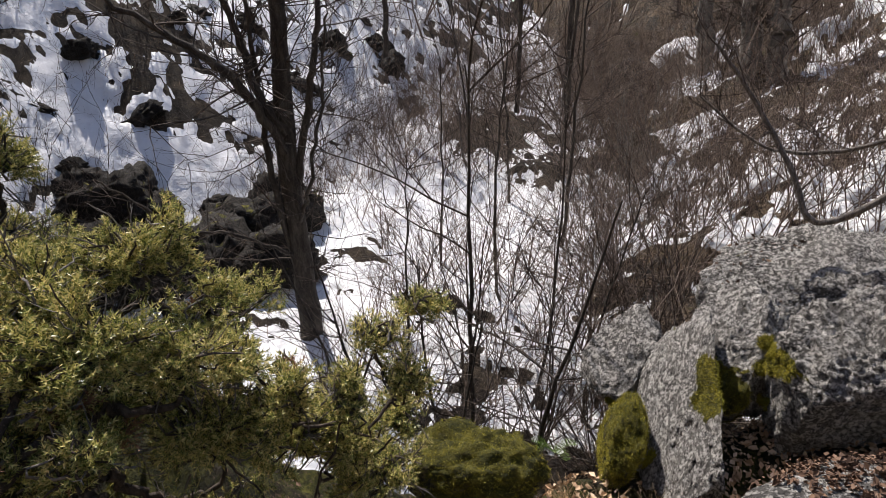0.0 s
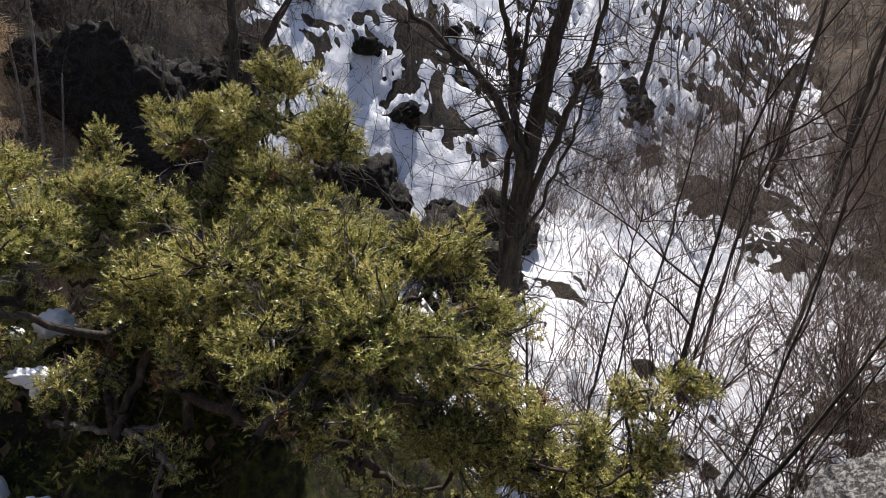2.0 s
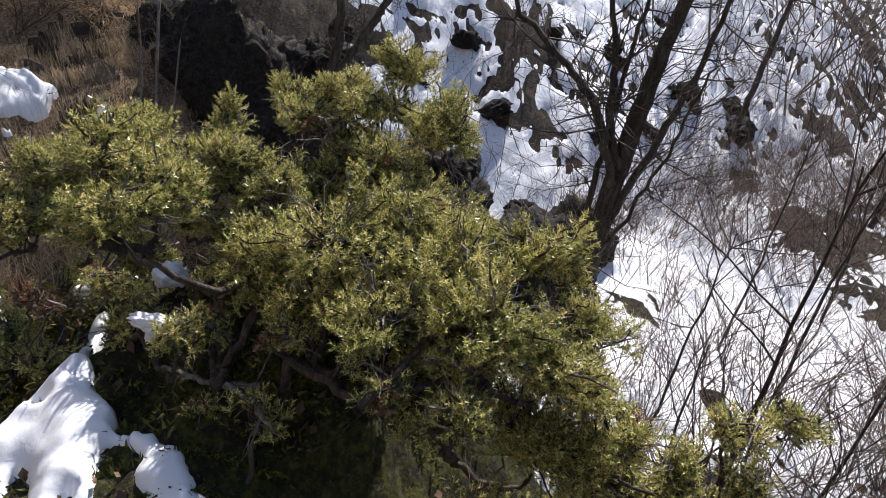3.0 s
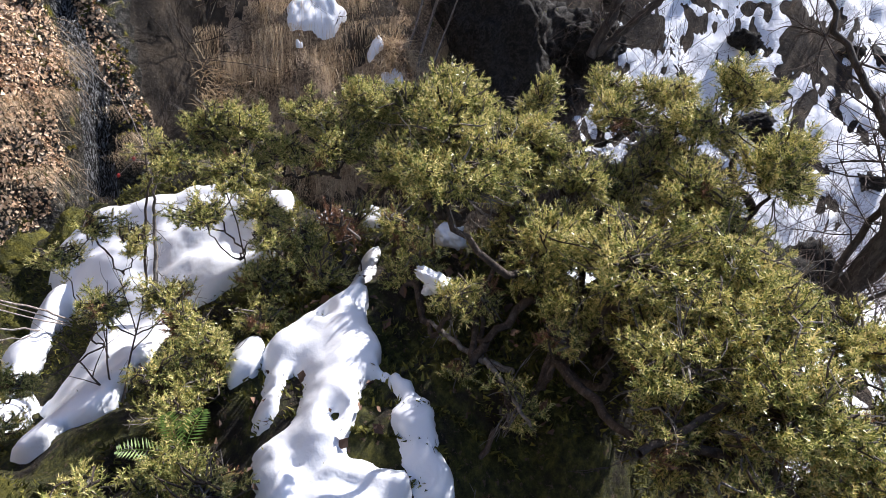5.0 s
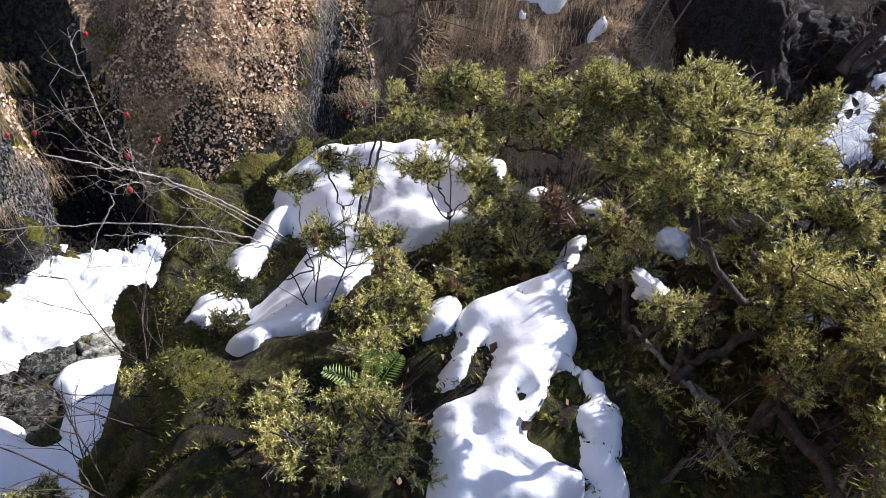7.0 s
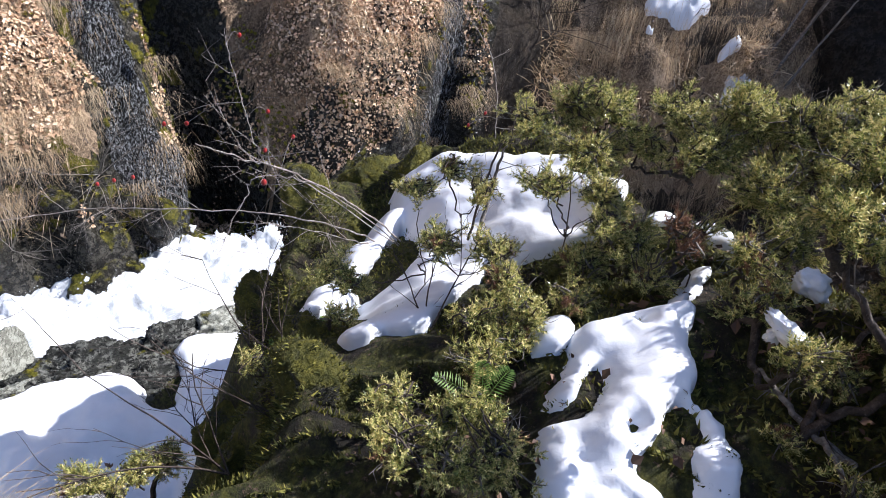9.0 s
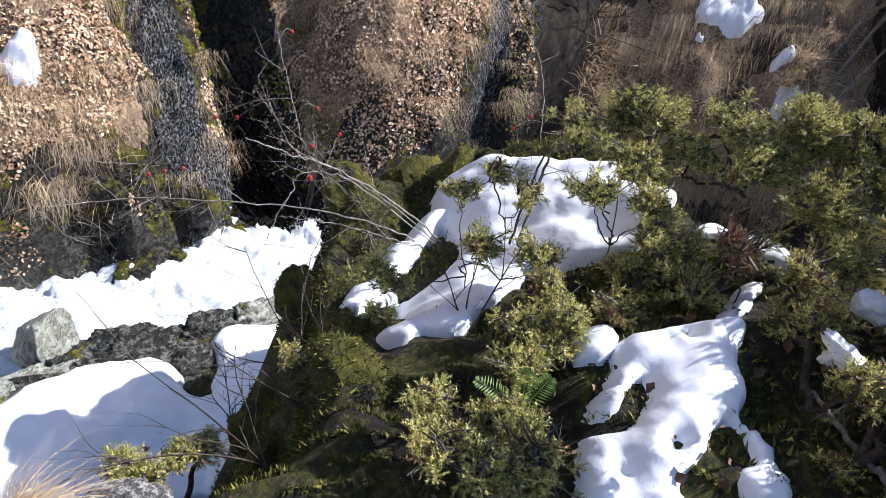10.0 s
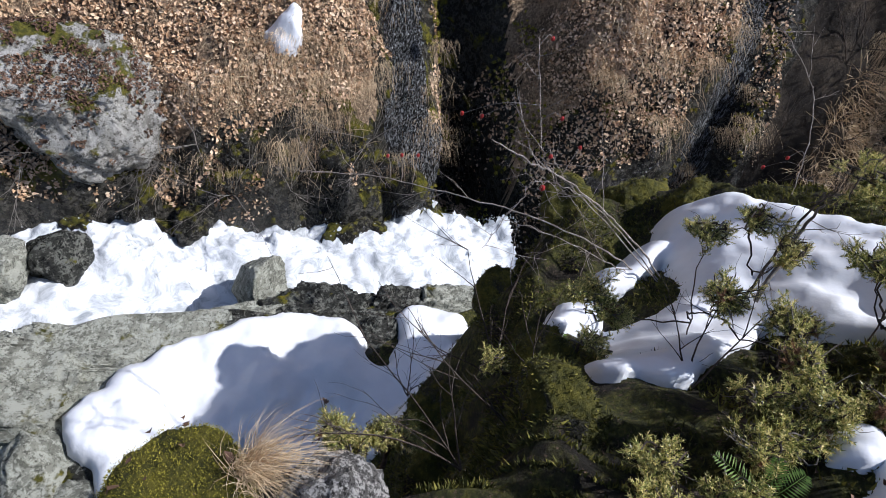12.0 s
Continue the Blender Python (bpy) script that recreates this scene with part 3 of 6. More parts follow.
rng = np.random.default_rng(115)
n = 1500
u_, s2_ = rng.uniform(-0.1, 4.3, n), 0.22 - 0.5 * rng.random(n) ** 2
c_ = np.stack([-4.72 + 0.56 * u_ - 0.83 * s2_, -0.52 - 0.83 * u_ - 0.56 * s2_], 1)
rise = 0.08 * rng.random(n) ** 2.5 * (1 + fbm(flat(c_[:, 0], c_[:, 1]), 0.3, 3, 116)) - 0.01
wet_top = -3.0 - 0.10 * np.maximum(-3.0 - c_[:, 1], 0) + 0.12 * fbm(flat(c_[:, 0], c_[:, 1]), 0.55, 4, 101) + 0.06
q_ = np.column_stack([c_, wet_top + rise])
k_ = (rng.uniform(0.002, 0.006, n) * (1.3 - rise / 0.25))[:, None, None]
tet = np.array([[1, 1, 1], [1, -1, -1], [-1, 1, -1], [-1, -1, 1]]) * 0.8
v_ = q_[:, None] + k_ * (tet[None] + rng.normal(0, 0.3, (n, 4, 3)))
f4 = np.array([[0, 1, 2], [0, 3, 1], [0, 2, 3], [1, 3, 2]])
tagged(raw("spray", v_.reshape(-1, 3), (f4[None] + (np.arange(n) * 4)[:, None, None]).reshape(-1, 3), FOAM), "drops of white spray along the foaming stream", "spray", kind="stuff")


# ---- rocks ----
def rock(name, place, size, turn, seed, mat_, label, cuts=9, rough=0.10, level=5, parent=None, box=1.0, planes=()):
    bm = bmesh.new()
    bmesh.ops.create_icosphere(bm, subdivisions=level, radius=1)
    v = np.array([q.co[:] for q in bm.verts])
    f = np.array([[w.index for w in q.verts] for q in bm.faces])
    bm.free()
    rng = np.random.default_rng(seed)
    v = np.sign(v) * np.abs(v) ** box * (0.86 if box < 1 else 1.0)
    for _ in range(cuts):
        n = rng.normal(size=3)
        n /= np.linalg.norm(n)
        over = v @ n - rng.uniform(0.62, 0.88)
        v = v - np.maximum(over, 0)[:, None] * n * 0.93
    for nx, ny, nz, dd in planes:
        n = np.array([nx, ny, nz]) / math.sqrt(nx * nx + ny * ny + nz * nz)
        v = v - np.maximum(v @ n - dd, 0)[:, None] * n * 0.97
    u = v / np.linalg.norm(v, axis=1)[:, None]
    v = v + u * (rough * 0.55 * fbm(v + seed, 0.9, 3, seed) + rough * 0.55 * (0.3 - np.abs(fbm(v + seed, 0.4, 4, seed + 5))) + rough * 0.30 * fbm(v + seed, 0.16, 4, seed + 7) + rough * 0.22 * fbm(v + seed, 0.05, 3, seed + 9))[:, None]
    v = v * np.array(size)
    m = np.array(Euler([radians(a) for a in turn]).to_matrix())
    ob = raw(name, v @ m.T, f, mat_, parent)
    ob.location = place
    return tagged(ob, label, "rock") if not parent else ob


rock("boulder", (1.66, 2.46, -0.26), (0.66, 0.50, 0.46), (0, 8, 10), 1, ROCK, "large grey lichen-covered boulder with leaves on top", 6, 0.12, 6, None, 0.7, ((-0.62, -0.30, 0.72, 0.50), (-0.10, -0.35, 0.93, 0.60)))
rock("boulder", (0.735, 1.72, -0.16), (0.14, 0.42, 0.36), (16, 10, -8), 21, ROCK, "grey split boulder with yellow moss in its crack", 5, 0.12, 6, None, 0.7, ((-0.75, -0.15, 0.62, 0.42), (0.75, -0.1, 0.65, 0.50)))
rock("boulder", (1.27, 1.68, -0.07), (0.30, 0.28, 0.41), (4, -4, 16), 22, ROCK, "grey lichen-covered boulder with a shaded overhang", 5, 0.15, 6, None, 0.7, ((-0.30, -0.20, 0.90, 0.58), (-0.30, -0.82, -0.42, 0.34)))
rock("boulder", (1.00, 2.00, -0.14), (0.20, 0.30, 0.30), (6, 6, -18), 2, ROCK, "low grey boulder wedged in the crack and mossy at the foot", 6, 0.13, 6, None, 0.7, ((-0.45, -0.35, 0.8, 0.5),))
rock("boulder", (0.66, 2.16, -0.24), (0.19, 0.20, 0.25), (0, 18, 20), 3, ROCK, "smooth grey boulder standing behind the mossy rocks", 6, 0.12, 5, None, 0.7, ((-0.75, -0.2, 0.62, 0.42), (0.4, -0.9, 0.1, 0.5)))
rock("moss_rock", (0.52, 1.68, -0.23), (0.07, 0.17, 0.15), (10, 16, -10), 36, YELLOW, "orange-yellow moss cushion on the flank of a boulder", 4, 0.20, 5, None, 0.8)
rock("boulder", (0.02, 1.52, -0.24), (0.25, 0.17, 0.19), (0, 4, 10), 4, YELLOW, "rounded boulder thick with yellow moss", 10, 0.22, 5, None, 0.8)
rock("ledge_rock", (1.12, 1.16, -0.22), (0.70, 0.32, 0.30), (0, -5, 8), 5, ROCK, "flat grey rock ledge strewn with dry leaves", 12, 0.12, 5, None, 0.7)
rock("ledge_rock", (-0.92, -0.60, -0.16), (0.13, 0.11, 0.11), (0, 0, 30), 6, ROCK, "pale lichen-covered rock at the edge of the drop", 12, 0.14)
rock("ledge_rock", (-0.75, -0.86, -0.23), (0.22, 0.16, 0.10), (0, 0, 20), 24, YELLOW, "mossy rock at the edge of the drop", 8, 0.12)
rock("stone", (-2.93, -2.06, -2.80), (0.26, 0.22, 0.50), (0, 14, 60), 7, SLAB, "grey stone with a mossy tip standing in white water", 12, 0.10, 5, None, 0.7, ((0.6, 0.3, 0.6, 0.5),))
rock("slab", (-2.92, -1.52, -2.77), (0.50, 0.24, 0.42), (0, 5, 123), 8, WETSLAB, "dark wet rock slab between snow shelf and stream", 7, 0.20, 6, None, 0.6, ((-0.3, 0.2, 0.9, 0.6),))
rock("slab", (-2.42, -2.02, -2.75), (0.46, 0.17, 0.36), (0, -4, 130), 25, SLAB, "mottled slab at the rim of the snow shelf", 7, 0.20, 6, None, 0.6, ((0.1, 0.2, 0.9, 0.62),))
rock("slab", (-3.46, -0.62, -2.67), (0.46, 0.17, 0.34), (0, 4, 118), 9, SLAB, "flat grey slab at the head of the pool", 7, 0.20, 5, None, 0.6, ((0, 0, 1, 0.6),))
rock("slab", (-2.86, -1.06, -2.58), (0.17, 0.13, 0.22), (0, 0, 120), 41, WETSLAB, "dark rock in a gap of the snow shelf", 8, 0.22, 5, None, 0.6)
rock("slab", (-3.20, -1.06, -2.73), (0.30, 0.15, 0.38), (0, 3, 118), 43, WETSLAB, "dark wet slab edge above the pool", 8, 0.22, 5, None, 0.6)
rock("slab", (-1.84, -2.44, -2.71), (0.66, 0.26, 0.40), (0, 4, 124), 10, SLAB, "pale greenish rock slab beside the stream", 6, 0.17, 6, None, 0.55, ((0.1, 0.15, 1, 0.66),))
rock("slab", (-1.44, -2.66, -2.57), (0.44, 0.36, 0.34), (0, 4, 120), 26, SLAB, "pale lichen-mottled slab beside the stream", 6, 0.17, 5, None, 0.55, ((0.1, 0.1, 1, 0.66),))
rock("slab", (-1.18, -2.28, -2.54), (0.30, 0.26, 0.24), (5, 0, 40), 11, SLAB, "lichen-spotted slab at the edge of the snow shelf", 12, 0.10, 5, None, 0.6)
rock("slab", (-1.02, -1.98, -2.54), (0.26, 0.22, 0.22), (0, 5, 70), 44, SLAB, "pale stone at the edge of the snow shelf", 9, 0.12, 5, None, 0.6)
rock("stone", (-2.45, -3.42, -2.86), (0.27, 0.22, 0.24), (0, 0, 20), 27, WETSLAB, "dark wet stone at the foot of the bank", 9, 0.14)
rock("stone", (-2.14, -3.62, -2.78), (0.22, 0.22, 0.30), (0, 0, 70), 28, SLAB, "grey stone at the foot of the bank", 9, 0.12)
rock("bank_boulder", (-3.20, -3.84, -2.10), (0.58, 0.76, 0.56), (0, 0, 22), 12, PALE, "big pale boulder with a mossy top on the bank", 5, 0.12, 6, None, 0.6, ((0.8, 0.35, 0.25, 0.62), (0.3, 0.9, 0.1, 0.66), (0.3, 0.2, 0.9, 0.6)))
rng = np.random.default_rng(117)
for i in range(24):
    u_, s2_ = rng.uniform(0.75, 4.3), rng.uniform(0.02, 0.42)
    x, y = -4.72 + 0.56 * u_ - 0.83 * s2_, -0.52 - 0.83 * u_ - 0.56 * s2_
    k = rng.uniform(0.10, 0.24)
    # wet stones share the bank-foot colour, undercut shade included
    rock("wet_stone", (x, y, height(x, y) - 0.02), (k * 1.2, k * 0.8, k * 0.8), (rng.uniform(-25, 25), rng.uniform(-25, 25), rng.uniform(0, 180)), 970 + i, WETSHADE, "dark wet rock at the foot of the bank", 9, 0.2, 4, None, 0.7)["group"] = "wet rocks under the bank"
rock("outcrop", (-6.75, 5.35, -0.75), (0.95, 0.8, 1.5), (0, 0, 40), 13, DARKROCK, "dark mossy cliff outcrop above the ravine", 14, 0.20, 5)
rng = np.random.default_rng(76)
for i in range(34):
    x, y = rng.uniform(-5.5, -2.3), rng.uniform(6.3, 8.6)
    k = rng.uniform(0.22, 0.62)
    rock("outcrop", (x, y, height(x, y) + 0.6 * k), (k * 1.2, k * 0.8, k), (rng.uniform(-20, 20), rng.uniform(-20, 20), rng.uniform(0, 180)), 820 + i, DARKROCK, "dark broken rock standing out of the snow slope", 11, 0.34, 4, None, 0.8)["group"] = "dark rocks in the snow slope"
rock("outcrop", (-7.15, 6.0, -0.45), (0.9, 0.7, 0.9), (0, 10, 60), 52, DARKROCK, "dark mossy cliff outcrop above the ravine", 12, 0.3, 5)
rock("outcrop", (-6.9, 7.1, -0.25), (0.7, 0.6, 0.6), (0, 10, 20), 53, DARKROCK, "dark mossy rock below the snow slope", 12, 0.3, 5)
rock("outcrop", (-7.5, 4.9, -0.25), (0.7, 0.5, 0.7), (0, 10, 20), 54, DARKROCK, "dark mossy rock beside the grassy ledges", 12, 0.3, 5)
rng = np.random.default_rng(77)
for i in range(60):
    x, y = rng.uniform(-9.5, -1.0), rng.uniform(6.5, 17)
    s_, _ = side(np.array([x]), np.array([y]), FOOT)
    if s_[0] < 0.2:
        continue
    k = rng.uniform(0.08, 0.3) * y / 9
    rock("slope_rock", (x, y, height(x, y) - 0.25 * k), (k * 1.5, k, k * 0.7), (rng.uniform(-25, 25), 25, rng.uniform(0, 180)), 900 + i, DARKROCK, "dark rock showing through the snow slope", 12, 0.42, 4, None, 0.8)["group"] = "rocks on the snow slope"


def fuzz(ob, count, length, seed, low=-0.3, mat_=None, where=None):
    """Short moss shoots standing on the upward faces of a rock."""
    rng = np.random.default_rng(seed)
    me = ob.data
    n = len(me.polygons)
    c, nr, ar = np.zeros(n * 3), np.zeros(n * 3), np.zeros(n)
    me.polygons.foreach_get("center", c)
    me.polygons.foreach_get("normal", nr)
    me.polygons.foreach_get("area", ar)
    c, nr = c.reshape(-1, 3), nr.reshape(-1, 3)
    ar[nr[:, 2] < low] = 0
    if where is not None:
        ar[~where(c)] = 0
    k = rng.choice(n, count, p=ar / ar.sum())
    q = c[k] + rng.normal(0, 0.004, (count, 3))
    d = nr[k] + rng.normal(0, 0.45, (count, 3))
    d /= np.linalg.norm(d, axis=1)[:, None]
    w = np.cross(d, rng.normal(size=(count, 3)))
    w /= np.linalg.norm(w, axis=1)[:, None]
    ln = (length * rng.uniform(0.5, 1.3, count))[:, None]
    w = w * ln * 0.18
    v = np.stack([q - w, q + d * ln, q + w], 1)
    part_ = raw("moss", v.reshape(-1, 3), np.arange(count * 3).reshape(-1, 3), mat_ or MOSS, ob, False)
    return tagged(part_, "yellow-green moss shoots" if mat_ is None else "dark green moss", kind="stuff")


def moss_pad(ob, a, b, rad, count, seed):
    """Moss on the faces of a rock round the line from a to b, with a ragged rim."""
    a, b = np.array(a) - np.array(ob.location), np.array(b) - np.array(ob.location)

    def near(c):
        k = np.clip((c - a) @ (b - a) / ((b - a) @ (b - a)), 0, 1)
        return np.linalg.norm(c - a - k[:, None] * (b - a), axis=1) < rad * (1 + 0.7 * fbm(c, 0.12, 3, seed))

    centres = np.zeros(len(ob.data.polygons) * 3)
    ob.data.polygons.foreach_get("center", centres)
    inside_ = near(centres.reshape(-1, 3))
    if not inside_.any():
        return
    if len(ob.data.materials) == 1:
        ob.data.materials.append(MOSSPAD)
    index_ = np.zeros(len(inside_), np.int32)
    ob.data.polygons.foreach_get("material_index", index_)
    ob.data.polygons.foreach_set("material_index", np.where(inside_, 1, index_).astype(np.int32))
    fuzz(ob, count, 0.006, seed, -1.0, None, near)


for ob in list(scene.objects):
    if ob.type == "MESH" and ob.data.materials and ob.data.materials[0] == YELLOW:
        fuzz(ob, 24000, 0.0055, 66, -0.6)
    elif ob.name.startswith("boulder"):
        for i, (a, b, rad) in enumerate((((0.62, 1.24, 0.30), (1.05, 2.14, -0.38), 0.085), ((0.70, 1.20, 0.36), (1.25, 2.15, -0.24), 0.055), ((0.66, 1.20, 0.42), (1.20, 2.20, -0.16), 0.04), ((0.38, 1.24, 0.16), (0.58, 2.04, -0.52), 0.085), ((0.52, 1.35, 0.42), (0.86, 2.30, -0.12), 0.03))):
            moss_pad(ob, a, b, rad, 9000, 660 + i)

rng = np.random.default_rng(88)
for x, y, k in (-3.05, -0.2, 0.2), (-2.75, -0.50, 0.18), (-2.35, -0.60, 0.15), (-1.95, -0.62, 0.18), (-1.62, -0.55, 0.15), (-1.36, -0.74, 0.17), (-1.05, -0.98, 0.15), (-2.9, -0.05, 0.14), (-2.55, -0.28, 0.12), (-1.75, -0.42, 0.13), (-1.45, -0.40, 0.12):
    one = rock("cliff_rock", (x + 0.05, y + 0.17, height(x + 0.05, y + 0.17) - 0.06), (k * 1.2, k * 0.8, k), (rng.uniform(-20, 20), rng.uniform(-20, 20), rng.uniform(0, 180)), 940 + int(100 * k - 50 * x), MOSSY, "dark mossy rock at the edge of the cliff", 9, 0.2, 4, None, 0.8)
    fuzz(one, 1500, 0.012, 89, -0.2, MOSSDARK)
fuzz(ground, 90000, 0.020, 90, -1.0, MOSSDARK, lambda c: (inside(c[:, 0], c[:, 1], SPUR) > -0.45) & (c[:, 0] < -0.2) & (c[:, 1] < 1.2) & (fbm(c, 0.25, 3, 191) > -0.12))



def strew(ob, count, size, seed, mat_, label):
    """Dry leaves lying on the upward faces of a rock."""
    rng = np.random.default_rng(seed)
    n = len(ob.data.polygons)
    c, nr, ar = np.zeros(n * 3), np.zeros(n * 3), np.zeros(n)
    ob.data.polygons.foreach_get("center", c)
    ob.data.polygons.foreach_get("normal", nr)
    ob.data.polygons.foreach_get("area", ar)
    c, nr = c.reshape(-1, 3), nr.reshape(-1, 3)
    ar = ar * (nr[:, 2] > 0.55) * (fbm(c, 0.25, 3, seed) > -0.1)
    k = rng.choice(n, count, p=ar / ar.sum())
    q = c[k] + nr[k] * rng.uniform(0.002, 0.02, (count, 1)) + rng.normal(0, 0.006, (count, 3)) + np.array(ob.location)
    d = nr[k] + rng.normal(0, 0.45, (count, 3))
    d /= np.linalg.norm(d, axis=1)[:, None]
    a = np.cross(d, rng.normal(size=(count, 3)))
    a /= np.linalg.norm(a, axis=1)[:, None]
    e = np.cross(d, a)
    sz = (size * rng.uniform(0.4, 1.2, count))[:, None]
    curl = rng.uniform(-0.2, 0.45, count)[:, None]
    v = np.stack([q - a * sz * 0.5, q - e * sz * 0.3 + d * sz * curl, q + a * sz * 0.5 + d * sz * curl * 0.6, q + e * sz * 0.3 + d * sz * curl, q], 1)
    f = np.array([[0, 1, 2, 4], [0, 4, 2, 3]])
    tagged(raw("leaf_litter", v.reshape(-1, 3), (f[None] + (np.arange(count) * 5)[:, None, None]).reshape(-1, 4), mat_, None, False), label, "leaf litter", kind="stuff")


for ob in list(scene.objects):
    if ob.name == "ledge_rock":
        strew(ob, 4000, 0.021, 61, BROWN, "reddish-brown dry leaves on a flat rock ledge")
    elif ob.name == "boulder":
        strew(ob, 300, 0.022, 62, BROWN, "dry leaves caught on a boulder")
    elif ob.name == "bank_boulder":
        strew(ob, 6000, 0.026, 63, BROWN, "brown leaf litter on top of the pale boulder")
    elif ob.name == "ledge_rock.002":
        strew(ob, 24, 0.035, 64, BROWN, "crumpled brown leaves on the mossy rock")

# ---- junipers ----
def needled(v, f, rng, root, way, length, needle):
    """Whorls of three narrow needles along one straight shoot."""
    n = max(4, int(length / 0.0040))
    e1 = np.cross(way, [0.3, 0.5, 0.81])
    e1 /= np.linalg.norm(e1)
    e2 = np.cross(way, e1)
    for i in range(n):
        tip = i / n
        for j in range(3):
            b_ = 1.05 * i + 2.094 * j + rng.uniform(-0.25, 0.25)
            o = math.cos(b_) * e1 + math.sin(b_) * e2
            d = o * rng.uniform(0.75, 1.0) * (1 - 0.45 * tip) + way * rng.uniform(0.45, 0.75)
            d /= np.linalg.norm(d)
            s_ = np.cross(d, way + 0.3 * rng.normal(size=3))
            s_ /= np.linalg.norm(s_)
            ln = needle * rng.uniform(0.8, 1.15) * (1 - 0.25 * tip)
            q, w, m = root + way * length * (i + 0.5) / n, 0.00135, len(v)
            v += [q - s_ * w, q + s_ * w, q + d * ln]
            f.append([m, m + 1, m + 2])


def spray_template(rng, length, needle):
    """A juniper spray along z: a leading shoot and shorter side shoots that bend up towards it."""
    v, f = [], []
    needled(v, f, rng, np.zeros(3), np.array([0.0, 0.0, 1.0]), length, needle)
    for k in range(5):
        t_ = 0.05 + 0.16 * k + rng.uniform(-0.04, 0.04)
        a = 2.4 * k + rng.uniform(-0.5, 0.5)
        way = np.array([math.cos(a) * 0.85, math.sin(a) * 0.85, 0.75])
        needled(v, f, rng, np.array([0, 0, length * t_]), way / np.linalg.norm(way), length * rng.uniform(0.38, 0.62) * (1.15 - 0.6 * t_), needle * 0.95)
    return np.array(v), np.array(f)


tmpl_rng = np.random.default_rng(7)
SHOOTS = [spray_template(tmpl_rng, ln, 0.0105) for ln in (0.036, 0.042, 0.050, 0.060, 0.040)]


def spread(soup, starts, ways, rng, scale=1.0):
    """Puts shoots at the starts, pointing the ways."""
    pick = rng.integers(0, len(SHOOTS), len(starts))
    for k, (v, f) in enumerate(SHOOTS):
        st, wy = starts[pick == k], ways[pick == k]
        if not len(st):
            continue
        n = len(st)
        z = wy / np.linalg.norm(wy, axis=1)[:, None]
        ref = rng.normal(size=(n, 3))
        x = np.cross(z, ref)
        x /= np.linalg.norm(x, axis=1)[:, None]
        y = np.cross(z, x)
        sc = scale * rng.uniform(0.8, 1.2, (n, 1, 1))
        w = st[:, None] + sc * (v[None, :, 0:1] * x[:, None] + v[None, :, 1:2] * y[:, None] + v[None, :, 2:3] * z[:, None])
        g = f[None] + (np.arange(n) * len(v))[:, None, None]
        soup.add(w.reshape(-1, 3), g.reshape(-1, 3))


